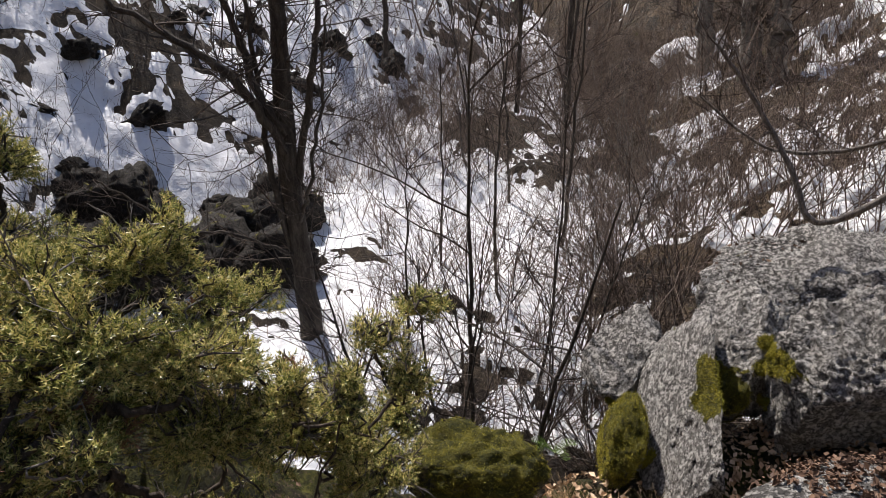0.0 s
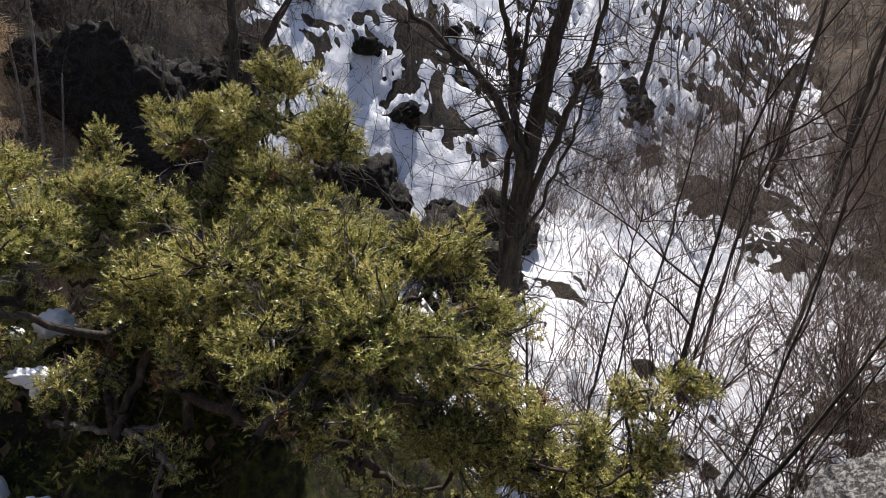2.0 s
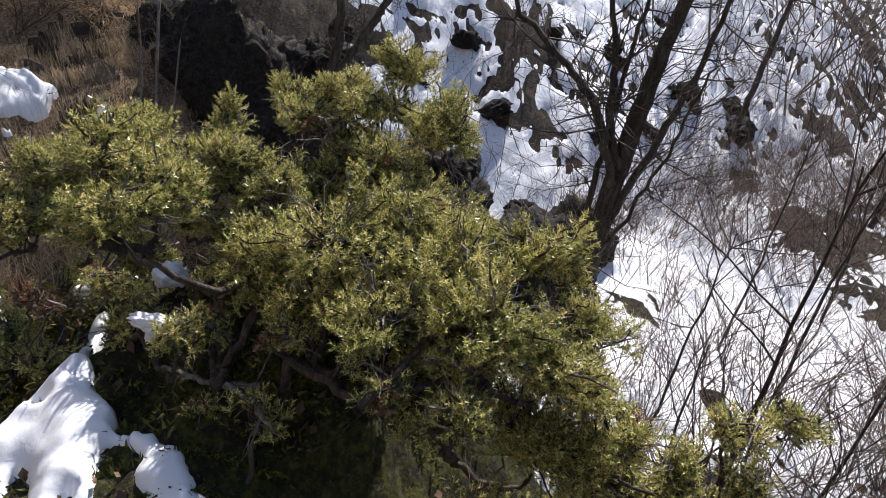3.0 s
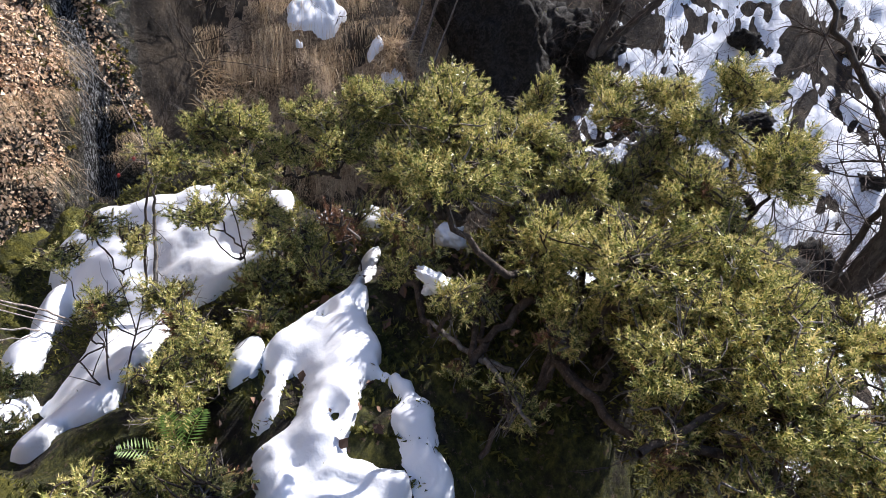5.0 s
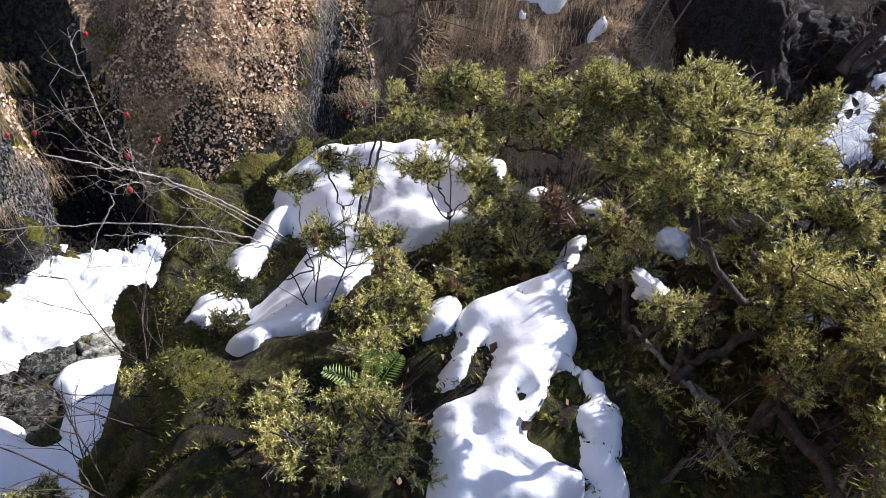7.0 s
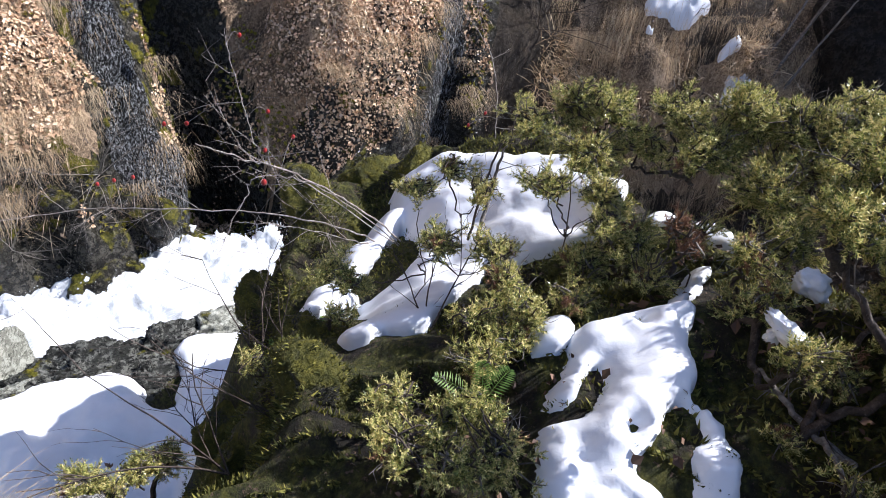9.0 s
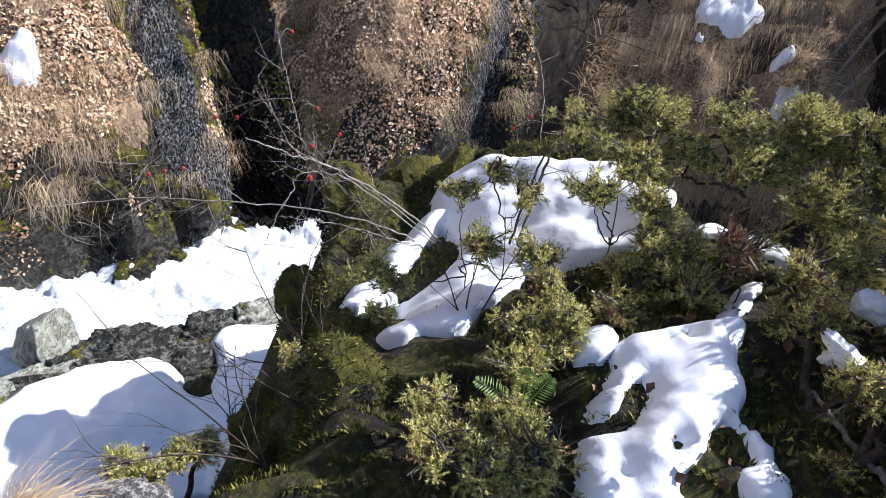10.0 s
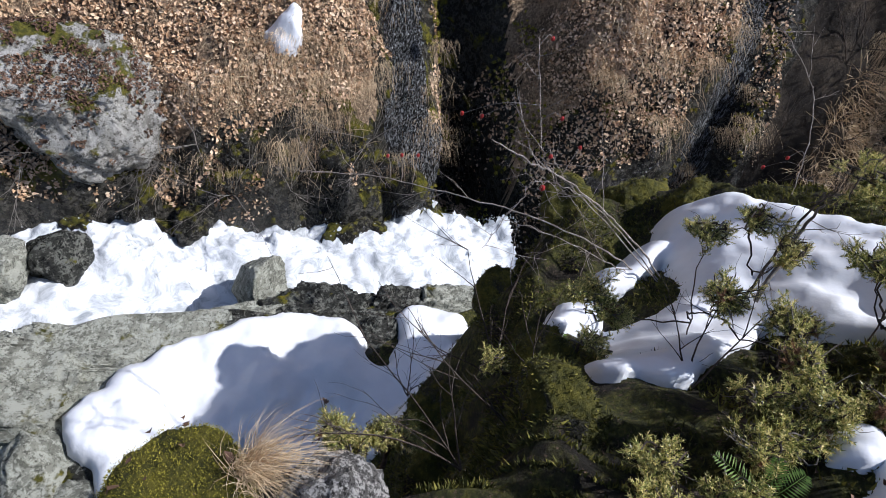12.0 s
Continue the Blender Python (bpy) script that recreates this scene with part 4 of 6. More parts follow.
def juniper(root, lobes, seed, label, density=1.0, scale=1.0, dead=0.012, clump=0.055, thick=1.0):
    """A juniper: lobes are (x, y, z, r); tufts of shoots sit in and on them, fed by bare branches."""
    rng = np.random.default_rng(seed)
    bush = tagged(empty("juniper_bush", root), label, "juniper bush")
    green, rust, twig, grey_twig = Soup(), Soup(), Soup(), Soup()
    root = np.array(root)
    joints = [root]
    for lx, ly, lz, lr in lobes:
        lr = lr * 1.08
        c = np.array([lx, ly, lz])
        n = max(6, int(density * 30.0 * (lr / clump) ** 2))
        stretch = np.array([rng.uniform(0.8, 1.5), rng.uniform(0.8, 1.5), rng.uniform(0.75, 1.35)])
        knots = rng.normal(size=(max(6, n // 3), 3))
        knots /= np.linalg.norm(knots, axis=1)[:, None]
        base = c - np.array([0, 0, lr * 0.8])
        stem = min(joints, key=lambda q: np.linalg.norm(q - base) + 0.35 * np.linalg.norm(q - root))
        mid = stem * 0.45 + base * 0.55 + rng.normal(0, 0.03, 3) - np.array([0, 0, 0.03])
        limb = Soup()
        limb.tube(bend([stem, mid, base, c], 18, 0.005, rng), (0.011 * thick, 0.008 * thick, 0.005 * thick, 0.003), 6)
        joints += [mid, base]
        limb.object("branch", TWIG, bush)
        for _ in range(n):
            w = knots[rng.integers(len(knots))] + rng.normal(0, 0.36 * clump / lr, 3)
            w /= np.linalg.norm(w)
            if w[2] < -0.3:
                w[2] *= -0.6
            reach = 0.78 + 0.5 * float(noise3((w * 1.7 + c * 9.0)[None], seed)[0])
            hub = c + w * lr * reach * rng.choice((0.5, 0.8, 0.95, 1.05)) * rng.uniform(0.92, 1.08) * stretch
            way = w * 0.8 * min(1.0, lr / 0.09) + np.array([0, 0, 0.6]) + rng.normal(0, 0.26, 3)
            way /= np.linalg.norm(way)
            inner = c + (hub - c) * 0.1 + rng.normal(0, 0.015, 3)
            (grey_twig if rng.random() < 0.35 else twig).tube(bend([inner, (inner + hub) / 2 + rng.normal(0, 0.012, 3), hub, hub + way * 0.006], 6, 0.002, rng), (0.0032, 0.002, 0.0010), 3)
            m = int(rng.choice((1, 2, 2)))
            st = hub - way * 0.035 + rng.normal(0, 0.006, (m, 3))
            spread(rust if rng.random() < dead else green, st, way + rng.normal(0, 0.3, (m, 3)), rng, scale)
        k = max(2, n // 9)
        w = rng.normal(size=(k, 3)) + np.array([0, 0, 0.3])
        w /= np.linalg.norm(w, axis=1)[:, None]
        grey_twig.brush(c + w * lr * 0.5, w, lr * rng.uniform(0.5, 0.95, k), np.full(k, 0.0022), (3,), rng, 0.0, 0.15, 0.8, 0.0009, 5)
    if twig.n:
        tagged(twig.object("twigwork", TWIG, bush), kind="stuff")
    if grey_twig.n:
        tagged(grey_twig.object("dead_twigwork", DEAD, bush, True, "bare pale grey dead twigs"), kind="stuff")
    if green.n:
        tagged(green.object("foliage", NEEDLE, bush, False), kind="stuff")
    if rust.n:
        tagged(rust.object("dead_foliage", RUST, bush, False, "rust-brown dead needles"), kind="stuff")
    return bush


juniper((-0.92, 0.86, 0.1), [(-0.92, 0.82, 0.71, 0.12), (-0.83, 0.96, 0.78, 0.10), (-0.67, 0.89, 0.75, 0.11), (-0.58, 1.04, 0.76, 0.09), (-0.70, 0.72, 0.68, 0.10), (-0.54, 0.79, 0.70, 0.10), (-0.44, 0.84, 0.66, 0.08),
                             (-0.49, 0.65, 0.62, 0.06), (-1.12, 0.83, 0.63, 0.09), (-1.21, 0.95, 0.73, 0.07), (-0.48, 1.06, 0.62, 0.09), (-0.62, 0.85, 0.52, 0.12), (-0.45, 0.9, 0.45, 0.12),
                             (-1.43, 0.88, 0.58, 0.07), (-1.37, 0.97, 0.67, 0.07), (-1.14, 0.83, 0.54, 0.07), (-1.00, 0.85, 0.52, 0.07), (-0.89, 0.86, 0.55, 0.07), (-0.92, 0.97, 0.63, 0.08), (-1.04, 0.94, 0.61, 0.08), (-0.74, 0.87, 0.63, 0.08), (-0.65, 0.86, 0.67, 0.08), (-1.17, 0.54, 0.76, 0.08), (-1.28, 0.58, 0.81, 0.08), (-1.19, 0.63, 0.79, 0.08)],
        201, "dense green juniper bush with bare twigs inside")
juniper((-0.45, 1.05, -0.1), [(-0.15, 1.01, 0.60, 0.04), (-0.07, 1.08, 0.63, 0.04), (-0.10, 0.99, 0.52, 0.05), (-0.20, 0.95, 0.50, 0.06), (-0.30, 0.93, 0.52, 0.07), (-0.38, 0.92, 0.60, 0.06), (-0.33, 1.05, 0.36, 0.09),
                              (-0.22, 1.08, 0.30, 0.08), (-0.12, 1.08, 0.36, 0.06), (-0.35, 1.2, 0.2, 0.10), (-0.2, 1.2, 0.1, 0.09), (-0.48, 0.8, 0.28, 0.1)],
        205, "green juniper with upright shoots at its edge", thick=0.35)
juniper((-1.2, 1.0, 0.25), [(-0.93, 1.19, 0.90, 0.10), (-1.15, 1.33, 1.00, 0.07), (-1.16, 1.24, 0.90, 0.08), (-1.31, 1.27, 0.92, 0.07), (-1.35, 1.16, 0.83, 0.08), (-1.46, 1.22, 0.87, 0.06), (-1.39, 0.95, 0.74, 0.08), (-1.39, 0.83, 0.67, 0.08),
                            (-1.51, 1.06, 0.78, 0.07), (-1.59, 0.95, 0.70, 0.07), (-1.89, 0.81, 0.58, 0.08), (-1.83, 0.88, 0.63, 0.08), (-1.75, 0.91, 0.68, 0.08), (-1.76, 0.83, 0.54, 0.08), (-1.66, 0.89, 0.60, 0.08), (-1.70, 0.77, 0.47, 0.07), (-1.02, 1.11, 0.81, 0.08), (-1.05, 1.2, 0.72, 0.1), (-1.23, 1.12, 0.69, 0.09), (-1.32, 1.04, 0.67, 0.08), (-1.22, 1.19, 0.76, 0.08), (-1.02, 1.15, 0.69, 0.09), (-1.13, 1.00, 0.58, 0.09), (-0.89, 1.15, 0.72, 0.09), (-0.77, 1.13, 0.70, 0.09), (-1.86, 1.02, 0.70, 0.07), (-1.94, 0.82, 0.55, 0.07), (-1.32, 0.94, 0.53, 0.08)],
        202, "spreading green juniper with yellowish shoot tips")
juniper((-1.5, 0.85, 0.2), [(-1.79, 0.96, 0.71, 0.07), (-1.78, 0.84, 0.63, 0.08), (-1.94, 0.77, 0.58, 0.07), (-2.02, 0.66, 0.50, 0.07), (-1.82, 0.67, 0.47, 0.08), (-1.64, 0.78, 0.52, 0.09), (-1.51, 0.82, 0.47, 0.07),
                            (-2.11, 0.41, 0.35, 0.07), (-2.09, 0.50, 0.41, 0.07), (-1.98, 0.47, 0.31, 0.08), (-1.99, 0.59, 0.38, 0.08), (-1.98, 0.68, 0.47, 0.08), (-1.88, 0.74, 0.50, 0.08)],
        206, "low spreading juniper branches above the snow", thick=0.6)
juniper((-1.85, 0.5, -0.25), [(-2.09, 0.39, 0.42, 0.07), (-2.07, 0.27, 0.33, 0.07), (-1.97, 0.43, 0.33, 0.09), (-1.81, 0.46, 0.29, 0.07), (-1.84, 0.33, 0.26, 0.06), (-1.72, 0.46, 0.26, 0.06)],
        207, "yellow-green juniper branch reaching over the snow cap", 1.0, thick=0.3)
juniper((-1.3, 0.15, -0.1), [(-1.21, -0.06, 0.07, 0.06), (-1.16, 0.05, 0.12, 0.07), (-1.06, 0.12, 0.17, 0.07), (-1.30, 0.12, 0.12, 0.06), (-1.36, 0.19, 0.12, 0.06), (-1.45, 0.11, 0.10, 0.05), (-1.44, 0.22, 0.15, 0.06), (-1.07, -0.04, 0.11, 0.07), (-1.03, 0.03, 0.15, 0.06)],
        203, "low juniper growing over a mossy ledge", 0.7)
juniper((-1.75, 0.2, -0.45), [(-2.01, -0.01, 0.04, 0.05), (-2.02, 0.08, 0.13, 0.05), (-1.79, 0.07, 0.02, 0.06), (-1.72, 0.21, 0.08, 0.06), (-1.92, 0.16, 0.14, 0.05), (-1.84, -0.15, -0.26, 0.06), (-1.88, -0.21, -0.27, 0.06), (-1.59, 0.22, 0.11, 0.07)],
        208, "sparse juniper sprigs standing out of the snow cap", 0.9, thick=0.28)
juniper((-1.45, 0.72, 0.15), [(-1.68, 0.46, 0.14, 0.07), (-1.73, 0.57, 0.22, 0.07), (-1.53, 0.38, 0.13, 0.05), (-1.55, 0.57, 0.25, 0.06), (-1.65, 0.66, 0.34, 0.06), (-1.49, 0.70, 0.44, 0.07), (-1.90, 0.56, 0.19, 0.07), (-1.41, 0.67, 0.34, 0.05), (-1.32, 0.67, 0.44, 0.05), (-1.16, 0.64, 0.46, 0.05)],
        209, "shaded juniper foliage behind the snow patch", 0.8, 1.0, 0.08)
juniper((-0.85, 0.62, 0.0), [(-0.90, 0.64, 0.41, 0.05), (-0.90, 0.70, 0.56, 0.05), (-1.08, 0.79, 0.56, 0.06), (-1.14, 0.74, 0.45, 0.04), (-0.63, 0.66, 0.62, 0.05), (-1.05, 0.63, 0.35, 0.03), (-0.56, 0.71, 0.67, 0.06)],
        210, "dark inner twigs and needles of a juniper", 0.6, 1.0, 0.12)
juniper((-1.75, -0.2, -0.75), [(-1.72, -0.19, -0.30, 0.05), (-1.65, -0.39, -0.49, 0.05), (-1.47, -0.24, -0.37, 0.05)], 211, "thin juniper sprays on a mossy cliff edge", 0.45)
juniper((-1.05, -0.45, -0.7), [(-1.17, -0.70, -0.42, 0.045), (-1.15, -0.65, -0.44, 0.04), (-1.27, -0.57, -0.45, 0.05), (-1.23, -0.61, -0.46, 0.04)], 204, "small yellow-green juniper spray above the snow shelf", 1.5)


juniper((-0.86, 0.52, -0.05), [(-0.88, 0.53, 0.16, 0.06), (-0.80, 0.56, 0.18, 0.05)], 212, "rust-brown dead juniper sprig on the ground", 0.6, 1.0, 1.0)
juniper((-1.60, 0.68, 0.10), [(-1.58, 0.56, 0.41, 0.04), (-1.53, 0.57, 0.39, 0.03)], 213, "rust-brown dead juniper sprig hanging in the bush", 0.5, 1.0, 1.0, thick=0.3)


# ---- bare trees ----
def sapling(place, high, radius, seed, lean=(0, 0), label="thin bare sapling standing in the snow"):
    rng = np.random.default_rng(seed)
    z = height(*place) - 0.05
    ob = tagged(empty("sapling", (place[0], place[1], z)), label, "sapling", "bare saplings")
    trunk, twigs = Soup(), Soup()
    top = np.array([place[0] + lean[0], place[1] + lean[1], z + high])
    line = bend([(place[0], place[1], z), (place[0] + 0.3 * lean[0] + rng.normal(0, 0.06), place[1] + 0.3 * lean[1], z + 0.4 * high), tuple(top)], 16, 0.01 * high / 3, rng)
    trunk.tube(line, (radius, radius * 0.75, radius * 0.25), 6)
    n = int(rng.integers(9, 15))
    w = rng.normal(size=(n, 3))
    w[:, 2] = np.abs(w[:, 2]) * 0.5 + 0.5
    twigs.brush(line[rng.integers(4, 15, n)], w, high * rng.uniform(0.18, 0.42, n), np.full(n, radius * 0.4), (4, 3), rng, 0.04, 0.12, 0.7, 0.0013, 5)
    trunk.object("stem", BARK, ob)
    tagged(twigs.object("twigwork", TWIG, ob), kind="stuff")
    return ob


tree = tagged(empty("tree", (-1.71, 5.6, -2.45)), "tall bare forked tree with dark bark in the valley", "tree")
rng = np.random.default_rng(5)
trunk, twigs = Soup(), Soup()
main = bend([(-1.71, 5.6, -2.6), (-1.7, 5.6, -1.6), (-1.7, 5.6, -0.9), (-1.69, 5.6, -0.13), (-1.64, 5.6, 0.5), (-1.58, 5.6, 1.1), (-1.4, 5.7, 2.4)], 40, 0.006, rng)
trunk.tube(main, (0.135, 0.105, 0.10, 0.09, 0.07, 0.04), 10)
for pts, r in (([(-1.66, 5.6, -0.6), (-1.44, 5.6, 0.23), (-1.29, 5.6, 0.8), (-1.1, 5.5, 1.8)], 0.04), ([(-1.67, 5.5, -0.05), (-1.82, 5.4, 0.37), (-1.91, 5.4, 0.84), (-2.1, 5.2, 1.6)], 0.045),
               ([(-1.74, 5.55, -1.5), (-1.84, 5.5, -0.36), (-1.83, 5.5, 0.5), (-1.78, 5.4, 1.5)], 0.035), ([(-1.68, 5.5, -0.2), (-1.91, 5.2, 0.46), (-2.27, 5.2, 0.78), (-2.9, 5.0, 1.3)], 0.045),
               ([(-1.7, 5.6, -1.0), (-1.45, 5.3, -0.5), (-1.2, 5.1, 0.3), (-1.05, 5.0, 1.0)], 0.02), ([(-1.7, 5.55, -1.3), (-2.1, 5.2, -0.9), (-2.6, 5.0, -0.7), (-3.1, 4.8, -0.2)], 0.02)):
    line = bend(pts, 24, 0.012, rng)
    one, fine_ = Soup(), Soup()
    one.tube(line, (r, r * 0.8, r * 0.4), 7)
    k = np.arange(4, 24)
    fine_.brush(line[k], rng.normal(size=(20, 3)) + (line[k] - line[k - 1]) * 4, rng.uniform(0.4, 1.0, 20), np.full(20, r * 0.25), (4, 3), rng, 0.03, 0.12, 0.8, 0.002, 5)
    tagged(fine_.object("twigwork", TWIG, one.object("limb", BARK, tree)), kind="stuff")
k = np.arange(6, 40)
w = rng.normal(size=(34, 3))
w[:, 2] = np.abs(w[:, 2])
twigs.brush(main[k], w, rng.uniform(0.4, 1.1, 34), np.full(34, 0.009), (4, 3), rng, 0.03, 0.12, 0.8, 0.002, 5)
trunk.object("trunk", BARK, tree)
tagged(twigs.object("twigwork", TWIG, tree), kind="stuff")

for i, (x, y, h, r, lx, ly) in enumerate([(0.02, 3.6, 3.0, 0.022, 0.0, 0.0), (0.28, 3.2, 2.4, 0.02, 0.55, 0.0), (-0.16, 3.4, 1.6, 0.014, 0.25, 0.1), (-0.95, 4.5, 1.5, 0.018, -0.3, 0),
                                          (-0.26, 4.0, 1.6, 0.016, -0.1, 0), (0.5, 4.4, 2.6, 0.016, 0.2, 0), (0.9, 4.2, 2.0, 0.014, 0.4, 0.2), (-0.6, 4.9, 2.2, 0.016, 0.1, 0), (-1.2, 4.4, 1.8, 0.016, -0.5, 0.2),
                                          (0.3, 6.0, 3.0, 0.02, 0.1, 0), (1.1, 7.0, 3.4, 0.025, 0.2, 0), (-0.4, 7.0, 2.6, 0.018, 0.1, 0), (1.4, 9.5, 4.0, 0.04, 0.2, 0), (0.6, 9.0, 3.5, 0.025, -0.2, 0)]):
    sapling((x, y), h, r, 300 + i, (lx, ly))

# ---- brush, grass, leaves ----
def thicket(name, spots, high, radius, kids, seed, label, mat_):
    rng = np.random.default_rng(seed)
    soup = Soup()
    z = land(spots[:, 0].copy(), spots[:, 1].copy())
    n = len(spots)
    w = rng.normal(0, 0.38, (n, 3))
    w[:, 2] = 1
    soup.brush(np.column_stack([spots, z - 0.03]), w, rng.uniform(*high, n), radius * rng.uniform(0.6, 1.3, n), kids, rng, 0.02, 0.16, 0.8, radius * 0.3, 3)
    return tagged(soup.object(name, mat_), label, "brush", kind="stuff")


def scatter(n, x0, x1, y0, y1, test, seed):
    rng = np.random.default_rng(seed)
    p = np.stack([rng.uniform(x0, x1, n), rng.uniform(y0, y1, n)], 1)
    return p[test(p[:, 0], p[:, 1])]


def on_floor(x, y):
    s, _ = side(x, y, FOOT)
    n = fbm(flat(x, y), 1.3, 3, 131)
    return (s < 0.3) & (inside(x, y, SPUR) < -0.4) & (n > -0.12) & ((x > -1.2 - 0.0 * y) | (y > 8))


def on_right(x, y):
    r, _ = side(x, y, RIGHT)
    return (r < 0.4) & (inside(x, y, SPUR) < -0.1) & (fbm(flat(x, y), 1.0, 3, 137) > -0.35)


def on_left(x, y):
    s, _ = side(x, y, FOOT)
    return (s > -0.4) & (fbm(flat(x, y), 1.2, 3, 139) > 0.25)


thicket("valley_thicket", scatter(3000, -3.5, 3.5, 3.4, 19, on_floor, 141), (0.4, 1.2), 0.0075, (4, 2), 142, "tangle of thin leafless reddish-brown stems on the valley floor", REDTWIG)
thicket("upper_thicket", scatter(900, -2.6, 4.0, 10, 20, lambda x, y: fbm(flat(x, y), 1.0, 3, 133) > -0.1, 134), (0.6, 1.5), 0.007, (4, 2), 135, "brown leafless brush filling the upper valley", REDTWIG)
thicket("slope_thicket", scatter(2600, 0.9, 8.0, 3.0, 16, on_right, 143), (0.5, 1.5), 0.009, (4, 2), 144, "dense leafless brush on the valley side", REDTWIG)
thicket("bank_brush", scatter(2600, -9.0, -1.5, 4.0, 14, on_left, 145), (0.4, 1.1), 0.006, (4, 2), 146, "scattered leafless shrubs on the snowy slope", TWIG)
thicket("far_wood", scatter(650, -14.0, 16.0, 17, 40, lambda x, y: fbm(flat(x, y), 3.0, 3, 147) > -0.5, 148), (2.5, 6.0), 0.03, (5, 2), 149, "bare brown woodland on the far hillside", REDTWIG)


def blades(soup, root, count, length, droop, fan, rng, down=(0, 0, 0), along=(0, 0, 0), rise=1.0, fine=1.0):
    """A tuft of narrow grass blades."""
    n = count
    a = rng.uniform(0, 2 * np.pi, n)
    lean = rng.uniform(0.1, 1.0, n)[:, None] * fan
    d = np.stack([np.cos(a), np.sin(a), 0 * a], 1) * lean + np.array([0, 0, rise]) + np.array(down) * 0.8
    d /= np.linalg.norm(d, axis=1)[:, None]
    ln = length * rng.uniform(0.25, 1.1, n)[:, None]
    w = np.cross(d, rng.normal(size=(n, 3)))
    w /= np.linalg.norm(w, axis=1)[:, None]
    w *= 0.0011 * fine * (length / 0.2) ** 0.5
    st = np.array(root) + rng.normal(0, 0.018 * (length / 0.2), (n, 3)) * np.array([1, 1, 0.3]) + rng.normal(0, 1.0, (n, 1)) * np.array(along)
    rings = []
    for k, t_ in enumerate((0, 0.35, 0.7, 1.0)):
        q = st + d * ln * t_ + (np.array([0, 0, -1.0]) + np.array(down)) * droop * ln * t_ ** 2
        wk = w * (1, 0.9, 0.6, 0.1)[k]
        rings += [q - wk, q + wk]
    v = np.stack(rings, 1)
    f = np.array([[0, 1, 3, 2], [2, 3, 5, 4], [4, 5, 7, 6]])
    soup.add(v.reshape(-1, 3), (f[None] + (np.arange(n) * 8)[:, None, None]).reshape(-1, 4))


def tuft(place, count, length, droop, fan, seed, label="tuft of dry straw-coloured grass", down=(0, 0, 0), z=None, along=(0, 0, 0)):
    rng = np.random.default_rng(seed)
    soup = Soup()
    z = height(*place) if z is None else z
    blades(soup, (place[0], place[1], z), count, length, droop, fan, rng, down, along, 1.0, 0.5)
    ob = soup.object("grass_tuft", STRAW, None, False)
    return tagged(ob, label, "grass tuft", "dry grass tufts")


def leaves(name, spots, size, seed, label, lift=0.012, mat_=LITTER):
    rng = np.random.default_rng(seed)
    n = len(spots)
    e = 0.04
    x, y = spots[:, 0], spots[:, 1]
    z = land(x, y)
    gxx, gyy = (land(x + e, y) - z) / e, (land(x, y + e) - z) / e
    nrm = np.stack([-gxx, -gyy, np.ones(n)], 1)
    nrm /= np.linalg.norm(nrm, axis=1)[:, None]
    nrm += rng.normal(0, 0.5, (n, 3))
    nrm /= np.linalg.norm(nrm, axis=1)[:, None]
    a = np.cross(nrm, rng.normal(size=(n, 3)))
    a /= np.linalg.norm(a, axis=1)[:, None]
    b_ = np.cross(nrm, a)
    sz = (size * (0.4 + 1.0 * rng.random(n) ** 1.5))[:, None]
    c = np.stack([x, y, z + lift + 0.02 * rng.random(n)], 1)
    curl = rng.uniform(-0.25, 0.5, n)[:, None]
    v = np.stack([c - a * sz * 0.5, c - b_ * sz * 0.32 + nrm * sz * curl, c + a * sz * 0.5 + nrm * sz * curl * 0.6, c + b_ * sz * 0.32 + nrm * sz * curl, c], 1)
    f = np.array([[0, 1, 2, 4], [0, 4, 2, 3]])
    ob = raw(name, v.reshape(-1, 3), (f[None] + (np.arange(n) * 5)[:, None, None]).reshape(-1, 4), mat_, None, False)
    return tagged(ob, label, "leaf litter", kind="stuff")


def bank_at(u, s):
    return (-4.72 + 0.56 * u - 0.83 * s, -0.52 - 0.83 * u - 0.56 * s)


rng = np.random.default_rng(151)
us = np.stack([rng.uniform(-2.4, 5.2, 100000), rng.uniform(0.15, 3.4, 100000)], 1)
pos = np.stack(bank_at(us[:, 0], us[:, 1]), 1)
gap = np.zeros(len(us))
for u0, lean_, wide_, deep in GULLIES:
    gap += np.exp(-((us[:, 0] - u0 - lean_ * us[:, 1]) / (wide_ * 1.05)) ** 2)
want = 1.2 * fbm(flat(pos[:, 0], pos[:, 1]), 0.4, 4, 152) - 1.25 * gap + 1.15 * step(0.42, 0.66, us[:, 1]) - 0.45
pos = pos[want > -0.05]
more = np.stack([rng.uniform(-1.35, -0.1, 16000), rng.uniform(0.18, 1.9, 16000)], 1)
more = more[(more[:, 0] + 1.0 + 0.25 * (more[:, 1] - 1.0)) ** 2 < 0.36 + 0.3 * fbm(np.column_stack([more, 0 * more[:, 0]]), 0.4, 3, 155)]
pos = np.concatenate([pos, np.stack(bank_at(more[:, 0], more[:, 1]), 1)])
leaves("fallen_leaves", pos, 0.036, 153, "pale brown fallen leaves covering the steep bank")
rng = np.random.default_rng(154)
fringe = Soup()
for i in range(80):
    u, s_ = rng.uniform(-2.2, 4.6), rng.choice((0.5, 0.62, 0.75, 1.0, 1.5)) + rng.normal(0, 0.08)
    x, y = bank_at(u, max(s_, 0.2))
    blades(fringe, (x, y, height(x, y)), 130, rng.uniform(0.14, 0.30), 0.45, 0.5, rng, (0.55, 0.37, -0.5), (-0.06, 0.09, 0.0), 0.35, 0.6)
